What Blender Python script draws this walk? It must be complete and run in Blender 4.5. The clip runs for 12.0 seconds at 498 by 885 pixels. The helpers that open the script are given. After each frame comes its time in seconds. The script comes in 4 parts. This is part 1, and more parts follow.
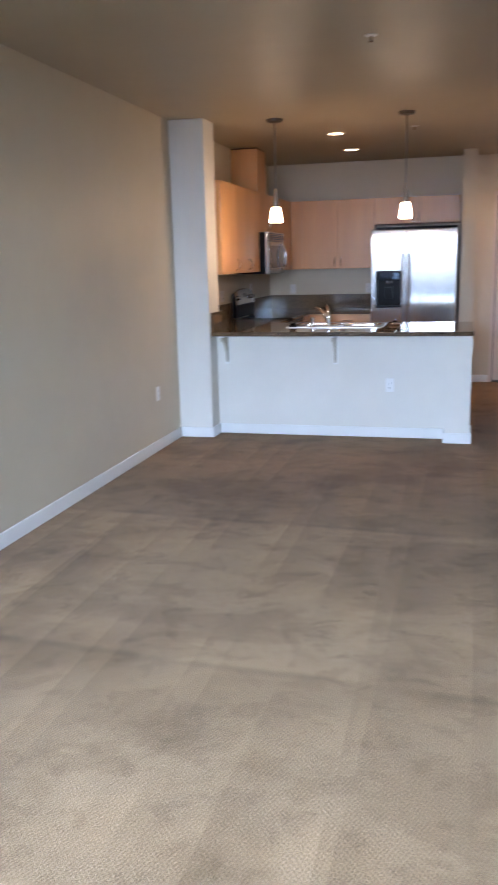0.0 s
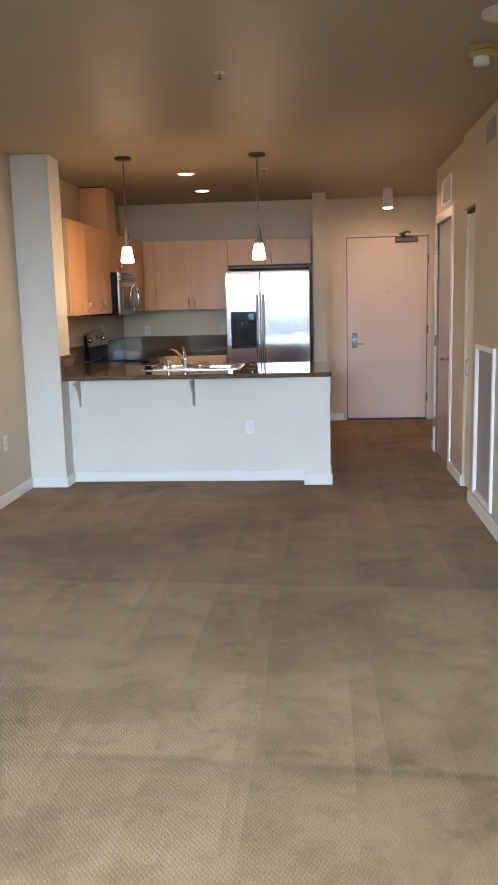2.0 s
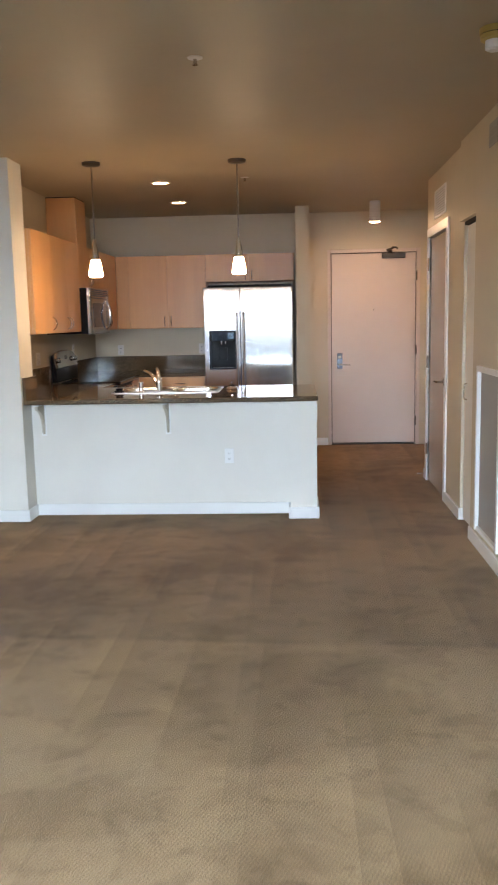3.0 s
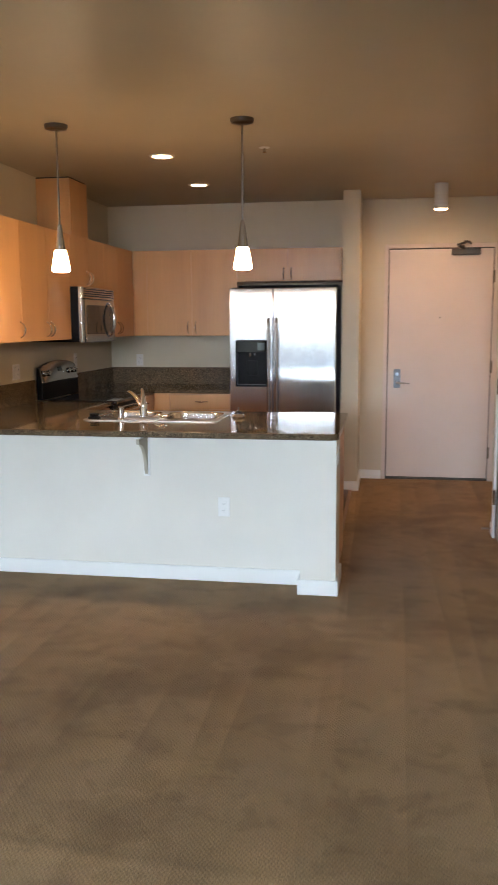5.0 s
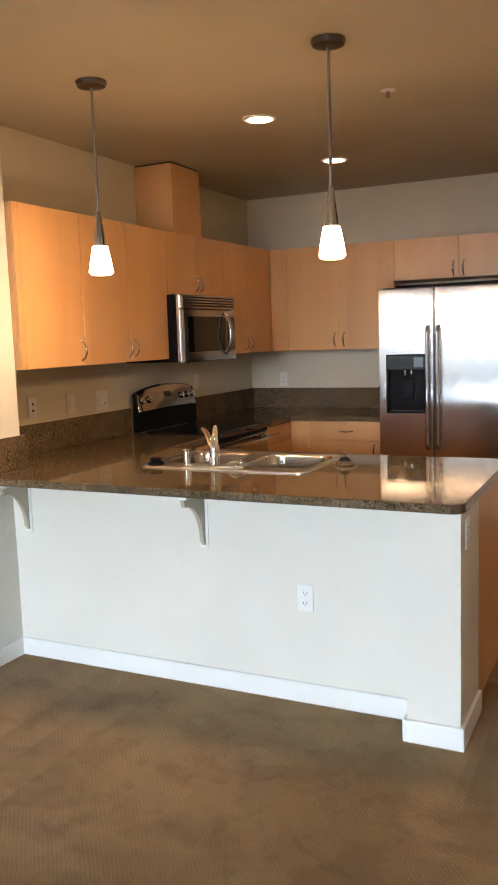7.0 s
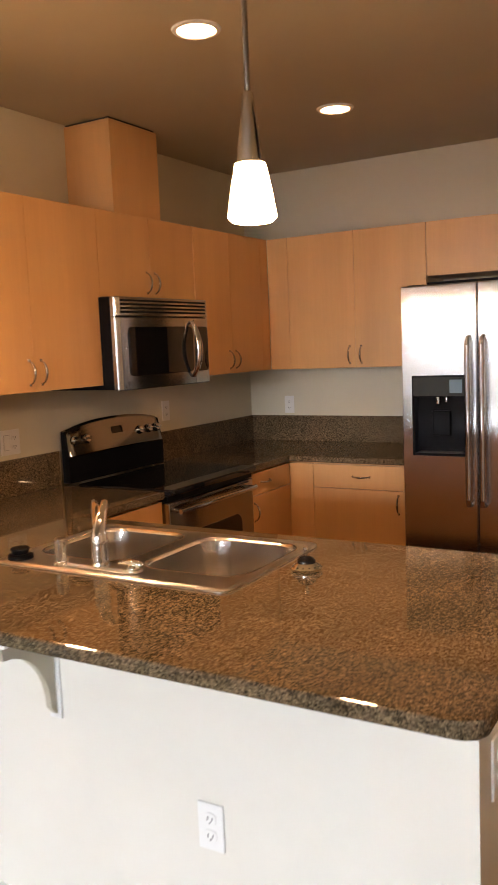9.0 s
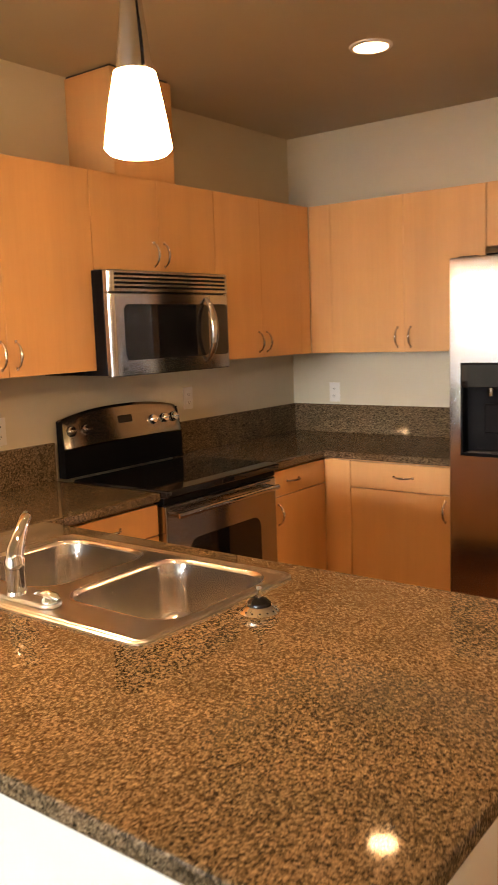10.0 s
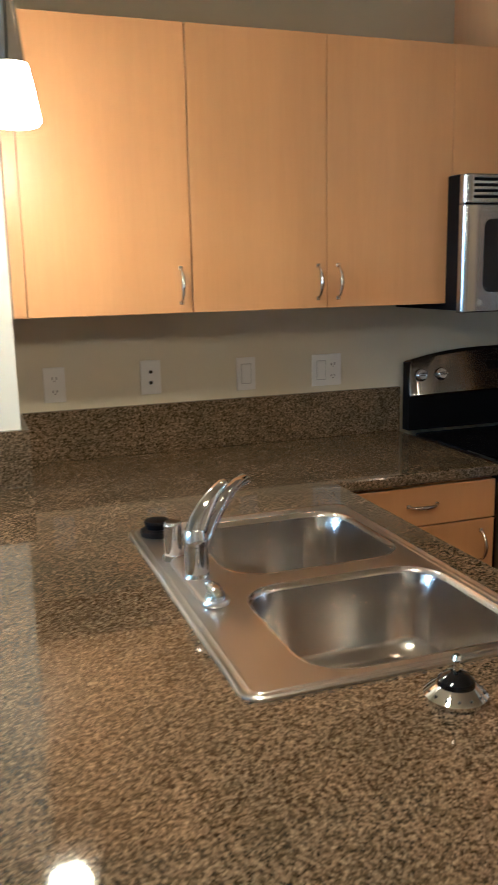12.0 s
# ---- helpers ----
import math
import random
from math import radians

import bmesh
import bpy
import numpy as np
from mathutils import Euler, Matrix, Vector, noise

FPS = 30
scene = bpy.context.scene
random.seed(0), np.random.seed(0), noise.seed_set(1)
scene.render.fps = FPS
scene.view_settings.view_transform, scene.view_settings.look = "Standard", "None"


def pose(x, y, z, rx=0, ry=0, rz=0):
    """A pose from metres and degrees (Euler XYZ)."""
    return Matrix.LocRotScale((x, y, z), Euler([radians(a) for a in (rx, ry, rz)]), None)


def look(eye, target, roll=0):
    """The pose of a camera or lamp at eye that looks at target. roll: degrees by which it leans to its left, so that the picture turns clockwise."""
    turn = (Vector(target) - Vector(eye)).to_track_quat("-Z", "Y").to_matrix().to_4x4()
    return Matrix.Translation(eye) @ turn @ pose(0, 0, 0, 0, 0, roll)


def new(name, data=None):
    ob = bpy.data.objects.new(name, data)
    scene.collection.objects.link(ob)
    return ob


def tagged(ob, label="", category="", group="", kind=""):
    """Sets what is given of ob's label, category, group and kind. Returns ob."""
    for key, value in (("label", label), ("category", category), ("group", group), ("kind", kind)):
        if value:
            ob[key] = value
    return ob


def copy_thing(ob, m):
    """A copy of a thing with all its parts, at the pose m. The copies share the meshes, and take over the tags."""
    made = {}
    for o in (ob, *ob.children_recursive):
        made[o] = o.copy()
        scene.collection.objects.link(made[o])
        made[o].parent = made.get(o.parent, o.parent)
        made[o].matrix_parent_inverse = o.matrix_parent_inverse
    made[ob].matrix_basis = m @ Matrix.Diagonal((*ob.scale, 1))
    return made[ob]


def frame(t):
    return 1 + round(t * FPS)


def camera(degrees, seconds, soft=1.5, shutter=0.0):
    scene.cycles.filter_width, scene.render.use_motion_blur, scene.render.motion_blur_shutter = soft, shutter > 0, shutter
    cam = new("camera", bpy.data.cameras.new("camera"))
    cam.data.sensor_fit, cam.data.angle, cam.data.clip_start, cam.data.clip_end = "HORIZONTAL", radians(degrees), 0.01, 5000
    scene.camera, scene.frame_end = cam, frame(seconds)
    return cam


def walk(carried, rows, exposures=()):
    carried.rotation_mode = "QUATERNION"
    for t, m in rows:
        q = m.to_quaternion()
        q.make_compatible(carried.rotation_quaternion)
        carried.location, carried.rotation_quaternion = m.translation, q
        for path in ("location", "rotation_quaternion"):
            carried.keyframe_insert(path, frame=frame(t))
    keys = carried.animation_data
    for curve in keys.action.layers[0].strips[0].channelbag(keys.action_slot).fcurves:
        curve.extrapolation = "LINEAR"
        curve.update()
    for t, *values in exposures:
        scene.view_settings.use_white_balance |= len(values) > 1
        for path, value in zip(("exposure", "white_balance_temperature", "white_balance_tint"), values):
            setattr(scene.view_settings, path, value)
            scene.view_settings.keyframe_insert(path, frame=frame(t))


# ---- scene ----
cam = camera(33.7, 12.0, 1.5, 0.4)
PATH = [
    (0, (0.347, 0.558, 1.504), (-0.154, 2.447, 1.076), -1.4),
    (0.5, (0.383, 0.573, 1.498), (0.106, 2.514, 1.107), -2.1),
    (1, (0.387, 0.578, 1.487), (0.235, 2.539, 1.119), -2.1),
    (1.5, (0.333, 0.623, 1.51), (0.192, 2.585, 1.147), -1.6),
    (2, (0.297, 0.809, 1.505), (0.132, 2.773, 1.163), -1.4),
    (2.5, (0.255, 1.085, 1.51), (0.105, 3.054, 1.189), -0.6),
    (3, (0.25, 1.369, 1.49), (0.136, 3.343, 1.193), -1.2),
    (3.2, (0.269, 1.535, 1.518), (0.18, 3.513, 1.233), -1.3),
    (4.8, (0.57, 2.792, 1.54), (0.315, 4.754, 1.249), -0.1),
    (5, (0.663, 2.934, 1.528), (0.338, 4.886, 1.239), -0.3),
    (5.5, (0.846, 3.287, 1.511), (0.307, 5.192, 1.226), 0.7),
    (5.8, (0.886, 3.521, 1.496), (0.27, 5.404, 1.219), 0.3),
    (6, (0.925, 3.693, 1.494), (0.28, 5.567, 1.223), -0.4),
    (6.4, (0.971, 4.026, 1.524), (0.266, 5.878, 1.257), -1.2),
    (6.5, (1.0, 4.114, 1.526), (0.26, 5.952, 1.257), -1.3),
    (8.5, (0.804, 5.709, 1.559), (-0.174, 7.439, 1.335), -2.4),
    (8.7, (0.789, 5.878, 1.55), (-0.206, 7.598, 1.325), -2.3),
    (9, (0.756, 6.098, 1.559), (-0.252, 7.81, 1.326), -2.4),
    (9.5, (0.776, 6.442, 1.56), (-0.297, 8.111, 1.312), -2.0),
    (10, (0.788, 6.731, 1.548), (-0.414, 8.306, 1.277), -2.1),
    (10.5, (0.753, 7.014, 1.535), (-0.662, 8.396, 1.242), -2.0),
    (11, (0.749, 7.217, 1.52), (-0.94, 8.228, 1.166), -0.6),
    (11.2, (0.72, 7.3, 1.546), (-1.052, 8.141, 1.151), 0.5),
    (11.5, (0.714, 7.366, 1.513), (-1.127, 8.037, 1.114), -0.4),
    (11.7, (0.7, 7.425, 1.529), (-1.159, 8.034, 1.111), -0.7),
    (12, (0.644, 7.514, 1.518), (-1.206, 8.157, 1.114), -1.2),
]
walk(cam, [(t, look(eye, target, roll)) for t, eye, target, roll in PATH], [
    (0.0, 0.06, 5400, 16), (0.5, 0.02, 5250, 14), (1.0, 0.22, 5600, 15), (1.5, 0.03, 5800, 14), (2.0, 0.08, 5980, 12), (3.2, 0.22, 6100, 11), (5.0, 0.24, 6180, 10), (6.5, 0.46, 6320, 10),
    (8.5, 0.62, 6950, 17), (9.0, 0.72, 7150, 18), (9.5, 0.96, 7550, 18), (10.0, 1.28, 7700, 15), (10.6, 1.46, 7150, 10),
    (11.0, 1.48, 5000, 1), (11.5, 1.00, 4560, -5), (12.0, 0.70, 4380, -6),
])

# ---- world, sun and large lights ----
SKY, WINDOW_POWER, LAMP = 0.60, 9200.0, 4.2
world = bpy.data.worlds.new("sky")
scene.world = world
world.use_nodes = True
wn = world.node_tree.nodes
sky = wn.new("ShaderNodeTexSky")
sky.sky_type, sky.sun_disc = "NISHITA", False
sky.sun_elevation, sky.sun_rotation = radians(35), radians(100)
world.node_tree.links.new(sky.outputs[0], wn["Background"].inputs[0])
wn["Background"].inputs[1].default_value = SKY

sun = new("sun", bpy.data.lights.new("sun", "SUN"))
sun.data.energy, sun.data.angle, sun.data.color = 2.2, radians(12), (1.0, 0.96, 0.9)
sun.matrix_world = look((0, 0, 0), (0.9, -0.25, -0.65))

sky_light = new("window_sky_light", bpy.data.lights.new("window_sky_light", "AREA"))
sky_light.data.shape, sky_light.data.size, sky_light.data.size_y = "RECTANGLE", 14.0, 7.3
sky_light.data.energy, sky_light.data.color = WINDOW_POWER, (0.74, 0.87, 1.0)
sky_light.matrix_world = look((-0.33, -12.0, 5.55), (-0.33, 4.0, 5.50))


# ---- materials ----
def rgb(c):
    return (*c, 1.0)


class Mat:
    """A principled material with a small set of node shorthands."""

    def __init__(self, name, base, rough=0.5, metal=0.0, spec=0.5):
        self.m = bpy.data.materials.new(name)
        self.m.use_nodes = True
        self.t = self.m.node_tree
        self.b = self.t.nodes["Principled BSDF"]
        self.b.inputs["Base Color"].default_value = rgb(base)
        self.b.inputs["Roughness"].default_value = rough
        self.b.inputs["Metallic"].default_value = metal
        self.b.inputs["Specular IOR Level"].default_value = spec

    def node(self, kind, **values):
        n = self.t.nodes.new("ShaderNode" + kind)
        for key, value in values.items():
            n.inputs[key].default_value = value
        return n

    def link(self, a, b):
        self.t.links.new(a, b)

    def coords(self, scale=(1, 1, 1), turn=(0, 0, 0)):
        g = self.node("NewGeometry")
        m = self.node("Mapping")
        m.inputs["Scale"].default_value = scale
        m.inputs["Rotation"].default_value = [radians(a) for a in turn]
        self.link(g.outputs["Position"], m.inputs["Vector"])
        return m.outputs["Vector"]

    def noise(self, scale, detail=3.0, stretch=(1, 1, 1), rough=0.55, turn=(0, 0, 0)):
        n = self.node("TexNoise", Scale=scale, Detail=detail, Roughness=rough)
        self.link(self.coords(stretch, turn), n.inputs["Vector"])
        return n.outputs["Fac"]

    def ramp(self, fac, stops):
        r = self.node("ValToRGB")
        while len(r.color_ramp.elements) < len(stops):
            r.color_ramp.elements.new(0.5)
        for e, (p, c) in zip(r.color_ramp.elements, stops):
            e.position, e.color = p, rgb(c)
        self.link(fac, r.inputs["Fac"])
        return r.outputs["Color"]

    def mix(self, a, b, fac, kind="MIX"):
        n = self.t.nodes.new("ShaderNodeMix")
        n.data_type, n.blend_type = "RGBA", kind
        for k, v in ((0, fac), (6, a), (7, b)):
            if hasattr(v, "is_linked"):
                self.link(v, n.inputs[k])
            else:
                n.inputs[k].default_value = v if k == 0 else rgb(v)
        return n.outputs[2]

    def base(self, socket):
        self.link(socket, self.b.inputs["Base Color"])
        return self

    def rough(self, fac, lo, hi):
        r = self.node("MapRange")
        r.inputs["To Min"].default_value, r.inputs["To Max"].default_value = lo, hi
        self.link(fac, r.inputs["Value"])
        self.link(r.outputs[0], self.b.inputs["Roughness"])
        return self

    def bump(self, fac, strength, distance=0.002):
        n = self.node("Bump", Strength=strength, Distance=distance)
        self.link(fac, n.inputs["Height"])
        last = self.b.inputs["Normal"]
        if last.is_linked:
            self.link(last.links[0].from_socket, n.inputs["Normal"])
        self.link(n.outputs[0], last)
        return self


def paint(name, c, rough=0.55, texture=0.15, spec=0.4):
    m = Mat(name, c, rough, 0, spec)
    lo, hi = tuple(v * 0.955 for v in c), tuple(min(v * 1.03, 1) for v in c)
    m.base(m.ramp(m.noise(1.7, 4), [(0.3, lo), (0.7, hi)]))
    if texture:
        m.bump(m.noise(260, 2), texture, 0.001).bump(m.noise(35, 3), texture * 0.6, 0.001)
    return m.m


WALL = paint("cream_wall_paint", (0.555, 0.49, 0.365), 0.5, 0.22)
# ceiling takes the walls' cream darkened, its dim light put into the colour
CEIL = paint("shaded_cream_ceiling", (0.405, 0.338, 0.238), 0.5, 0.25)
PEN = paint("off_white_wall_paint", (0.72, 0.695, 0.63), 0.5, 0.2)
TRIM = paint("white_trim_paint", (0.80, 0.80, 0.78), 0.28, 0.04, 0.5)
FRONT_DOOR = paint("pale_beige_door_paint", (0.60, 0.51, 0.45), 0.42, 0.04, 0.5)
SIDE_DOOR = paint("taupe_door_paint", (0.44, 0.37, 0.31), 0.22, 0.04, 0.5)
PLASTIC = Mat("white_plastic", (0.66, 0.63, 0.60), 0.35).m
YELLOWED = Mat("yellowed_plastic", (0.46, 0.33, 0.08), 0.45).m
GREY = paint("grey_grille_paint", (0.36, 0.35, 0.33), 0.5, 0.05)
CANOPY = Mat("dark_pewter", (0.15, 0.13, 0.11), 0.36, 1.0).m
BEIGE = paint("beige_bracket_paint", (0.46, 0.42, 0.33), 0.5, 0.04)
BLACK = Mat("black_plastic", (0.004, 0.004, 0.005), 0.3, 0, 0.08).m
CLOSER = Mat("dark_bronze_metal", (0.09, 0.08, 0.07), 0.4, 1.0).m
GLOSS = Mat("black_glass", (0.005, 0.005, 0.006), 0.03, 0, 0.5).m
# near-black holding the shade of gaps, slots and toe-kick recesses in its colour
DARK = Mat("recess_shade", (0.02, 0.017, 0.015), 0.8).m
CHROME = Mat("chrome", (0.80, 0.80, 0.80), 0.07, 1.0).m
NICKEL = Mat("satin_nickel", (0.58, 0.54, 0.49), 0.26, 1.0).m
BRONZE = Mat("brushed_pewter", (0.30, 0.27, 0.235), 0.32, 1.0).m


def steel(name, along, base=(0.60, 0.59, 0.57), lo=0.13, hi=0.24, wave=0.0, brushed=0.0):
    m = Mat(name, base, 0.18, 1.0)
    if brushed:
        # the brushing spreads gloss across its own direction
        tangent = m.node("Tangent")
        tangent.direction_type, tangent.axis = "RADIAL", "Z"
        m.link(tangent.outputs[0], m.b.inputs["Tangent"])
        m.b.inputs["Anisotropic"].default_value = brushed
        m.b.inputs["Anisotropic Rotation"].default_value = 0.0 if along == "z" else 0.25
    stretch = {"z": (260, 260, 2.5), "y": (260, 2.5, 260), "x": (2.5, 260, 260)}[along]
    grain = m.noise(1.0, 3, stretch)
    m.rough(grain, lo, hi).bump(m.noise(2.2, 1), 0.08, 0.004)
    if wave:
        m.bump(m.noise(1.0, 2, (3.0, 3.0, 7.0)), wave, 0.004)
    smudge = m.noise(5, 4)
    m.base(m.ramp(smudge, [(0.3, tuple(v * 0.93 for v in base)), (0.7, base)]))
    return m.m


STEEL_V = steel("brushed_steel_upright", "z", (0.58, 0.58, 0.60), 0.05, 0.09, 0.05)
STEEL_DOOR = steel("brushed_door_steel", "z", (0.70, 0.70, 0.71), 0.17, 0.21, 0.03, 0.93)
STEEL_D = steel("dark_brushed_steel", "y", (0.37, 0.36, 0.355), 0.09, 0.15)
STEEL_H = steel("brushed_steel_level", "y", (0.46, 0.46, 0.48), 0.13, 0.19, 0.0, 0.7)
SINK = Mat("sink_steel", (0.56, 0.53, 0.50), 0.22, 1.0)
SINK = SINK.rough(SINK.noise(9, 3), 0.17, 0.25).m


def carpet_mat():
    m = Mat("beige_carpet", (0.3, 0.24, 0.17), 1.0, 0, 0.1)
    a = m.ramp(m.noise(300, 3, rough=0.75), [(0.30, (0.222, 0.150, 0.081)), (0.68, (0.452, 0.318, 0.182))])

    # rows of the woven loops, crossing in small knots
    def rows(turn, scale, bend):
        w = m.node("TexWave", Scale=scale, Distortion=bend, Detail=2.0)
        w.inputs["Detail Scale"].default_value = 3.0
        m.link(m.coords((1, 1, 1), (0, 0, turn)), w.inputs["Vector"])
        return w.outputs["Fac"]

    weave = m.mix(rows(24, 27.0, 3.5), rows(-40, 24.0, 4.0), 0.5)
    lie = m.ramp(m.noise(1.3, 4, (1.2, 1, 1), 0.6), [(0.42, (0.25, 0.25, 0.25)), (0.60, (1, 1, 1))])
    a = m.mix(a, m.mix(a, m.ramp(weave, [(0.22, (0.82, 0.81, 0.79)), (0.72, (1.12, 1.12, 1.12))]), 1.0, "MULTIPLY"), lie)

    # trodden pile: soft stains drawn out across the room
    def patches(scale, stretch, turn, lo, hi, dark, edge=0.03):
        n = m.node("TexNoise", Scale=scale, Detail=6.0, Roughness=0.6, Distortion=0.35)
        m.link(m.coords(stretch, (0, 0, turn)), n.inputs["Vector"])
        return m.ramp(n.outputs["Fac"], [(lo - edge, dark), (lo + edge, (1, 1, 1)), (hi - edge, (1, 1, 1)), (hi + edge, (1.07, 1.07, 1.06))])

    a = m.mix(a, patches(1.0, (0.9, 1.25, 1), 3, 0.46, 0.58, (0.75, 0.72, 0.67), 0.045), 0.9, "MULTIPLY")
    a = m.mix(a, patches(2.4, (0.9, 1.2, 1), -7, 0.44, 0.58, (0.78, 0.755, 0.715), 0.03), 0.65, "MULTIPLY")
    a = m.mix(a, patches(7.0, (1.0, 1.1, 1), 15, 0.41, 0.60, (0.79, 0.77, 0.74), 0.03), 0.7, "MULTIPLY")

    # swaths of a vacuum cleaner: the pile leans from cell to cell, and in strips along the room
    warp = m.node("TexNoise", Scale=1.3, Detail=2.0)
    m.link(m.coords(), warp.inputs["Vector"])
    bent = m.node("VectorMath")
    bent.operation = "MULTIPLY_ADD"
    bent.inputs[1].default_value = (0.5, 0.5, 0.0)
    m.link(warp.outputs["Color"], bent.inputs[0])
    m.link(m.coords((1.5, 0.8, 0.0), (0, 0, -12)), bent.inputs[2])
    cells = m.node("TexVoronoi", Scale=1.0, Randomness=0.9)
    m.link(bent.outputs[0], cells.inputs["Vector"])
    lean = m.node("SeparateColor")
    m.link(cells.outputs["Color"], lean.inputs["Color"])
    a = m.mix(a, m.ramp(lean.outputs[0], [(0.0, (0.90, 0.885, 0.86)), (1.0, (1.09, 1.09, 1.08))]), 0.55, "MULTIPLY")
    where = m.ramp(m.noise(0.8, 3), [(0.42, (0.1, 0.1, 0.1)), (0.56, (0.9, 0.9, 0.9))])
    for turn, scale in ((7, 0.95), (-4, 0.62)):
        v = m.node("TexWave", Scale=scale, Distortion=3.0, Detail=3.0)
        v.wave_profile = "SAW"
        v.inputs["Detail Scale"].default_value = 0.7
        m.link(m.coords((1, 0.12, 1), (0, 0, turn)), v.inputs["Vector"])
        a = m.mix(a, m.mix(a, m.ramp(v.outputs["Fac"], [(0.0, (0.87, 0.855, 0.83)), (0.9, (1.09, 1.09, 1.09))]), 1.0, "MULTIPLY"), where)

    # low folds across the room, their shade painted, and trodden stretch before the kitchen
    def across(slope, shift, wobble):
        g = m.node("NewGeometry")
        xyz = m.node("SeparateXYZ")
        m.link(g.outputs["Position"], xyz.inputs[0])
        along = m.node("Math")
        along.operation = "MULTIPLY_ADD"
        along.inputs[1].default_value, along.inputs[2].default_value = slope, -shift
        m.link(xyz.outputs["X"], along.inputs[0])
        total = m.node("Math")
        m.link(along.outputs[0], total.inputs[0])
        m.link(xyz.outputs["Y"], total.inputs[1])
        bend = m.node("Math")
        bend.operation = "MULTIPLY_ADD"
        bend.inputs[1].default_value = wobble
        m.link(m.noise(1.6, 3), bend.inputs[0])
        m.link(total.outputs[0], bend.inputs[2])
        return bend.outputs[0]

    # dark crease and toned slope of each fold: shade put into the colour
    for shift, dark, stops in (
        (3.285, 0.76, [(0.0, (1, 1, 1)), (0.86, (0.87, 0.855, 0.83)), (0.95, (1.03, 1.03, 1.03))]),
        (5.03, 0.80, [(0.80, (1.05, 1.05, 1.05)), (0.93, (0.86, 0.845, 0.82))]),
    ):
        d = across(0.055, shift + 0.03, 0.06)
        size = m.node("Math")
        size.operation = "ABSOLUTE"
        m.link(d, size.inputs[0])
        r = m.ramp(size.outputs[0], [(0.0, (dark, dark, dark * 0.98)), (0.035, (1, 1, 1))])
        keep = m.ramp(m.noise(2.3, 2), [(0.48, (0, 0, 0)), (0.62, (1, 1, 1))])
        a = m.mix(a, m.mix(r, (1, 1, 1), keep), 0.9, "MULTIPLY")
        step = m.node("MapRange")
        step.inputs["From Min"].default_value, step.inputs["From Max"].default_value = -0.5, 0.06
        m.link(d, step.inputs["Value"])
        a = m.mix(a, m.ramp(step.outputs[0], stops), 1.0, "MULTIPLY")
    # wear before the kitchen, plus window light falling off, both in the colour
    worn_dim = m.node("MapRange")
    worn_dim.inputs["From Min"].default_value, worn_dim.inputs["From Max"].default_value = -2.7, 0.45
    m.link(across(0.0, 5.75, 1.1), worn_dim.inputs["Value"])
    a = m.mix(a, m.ramp(worn_dim.outputs[0], [(0, (1, 1, 1)), (1, (0.77, 0.72, 0.61))]), 1.0, "MULTIPLY")
    spots = m.ramp(m.noise(9, 3), [(0.66, (1, 1, 1)), (0.76, (0.78, 0.75, 0.70))])
    a = m.mix(a, spots, 0.7, "MULTIPLY")
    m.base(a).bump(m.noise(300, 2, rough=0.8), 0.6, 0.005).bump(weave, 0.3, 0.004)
    m.b.inputs["Sheen Weight"].default_value = 0.1
    return m.m


def maple_mat(name="maple_veneer", c=(0.60, 0.317, 0.124), grain="z"):
    m = Mat(name, c, 0.33, 0, 0.5)
    s = {"z": (11, 11, 0.7), "y": (11, 0.7, 11), "x": (0.7, 11, 11)}[grain]
    broad = m.noise(1.0, 4, tuple(v * 0.6 for v in s), 0.5)
    fine = m.noise(6.0, 4, s, 0.65)
    a = m.ramp(broad, [(0.3, tuple(v * 0.93 for v in c)), (0.7, tuple(v * 1.05 for v in c))])
    a = m.mix(a, m.ramp(fine, [(0.35, (0.93, 0.90, 0.86)), (0.65, (1.03, 1.03, 1.03))]), 0.35, "MULTIPLY")
    info = m.node("ObjectInfo")
    a = m.mix(a, m.ramp(info.outputs["Random"], [(0.0, (0.955, 0.95, 0.935)), (1.0, (1.03, 1.03, 1.03))]), 1.0, "MULTIPLY")
    m.base(a).rough(fine, 0.28, 0.42).bump(fine, 0.05, 0.0006)
    return m.m


def granite_mat():
    m = Mat("polished_brown_granite", (0.2, 0.15, 0.1), 0.06, 0, 0.42)
    v = m.node("TexVoronoi", Scale=310.0, Randomness=1.0)
    m.link(m.coords(), v.inputs["Vector"])
    cell = m.node("SeparateColor")
    m.link(v.outputs["Color"], cell.inputs["Color"])
    grains = m.ramp(cell.outputs[0], [(0.0, (0.012, 0.008, 0.005)), (0.26, (0.030, 0.020, 0.011)), (0.45, (0.075, 0.055, 0.033)), (0.75, (0.185, 0.122, 0.072)), (1.0, (0.34, 0.255, 0.165))])
    clumps = m.ramp(m.noise(135, 3, rough=0.75), [(0.40, (0.014, 0.009, 0.005)), (0.47, (0.055, 0.038, 0.021)), (0.54, (0.175, 0.115, 0.067)), (0.68, (0.31, 0.23, 0.145))])
    a = m.mix(grains, clumps, 0.5)
    drift = m.ramp(m.noise(6, 3), [(0.35, (0.70, 0.735, 0.71)), (0.65, (1.06, 1.03, 0.96))])
    a = m.mix(a, drift, 0.8, "MULTIPLY")
    m.base(a).rough(cell.outputs[1], 0.03, 0.07)
    return m.m


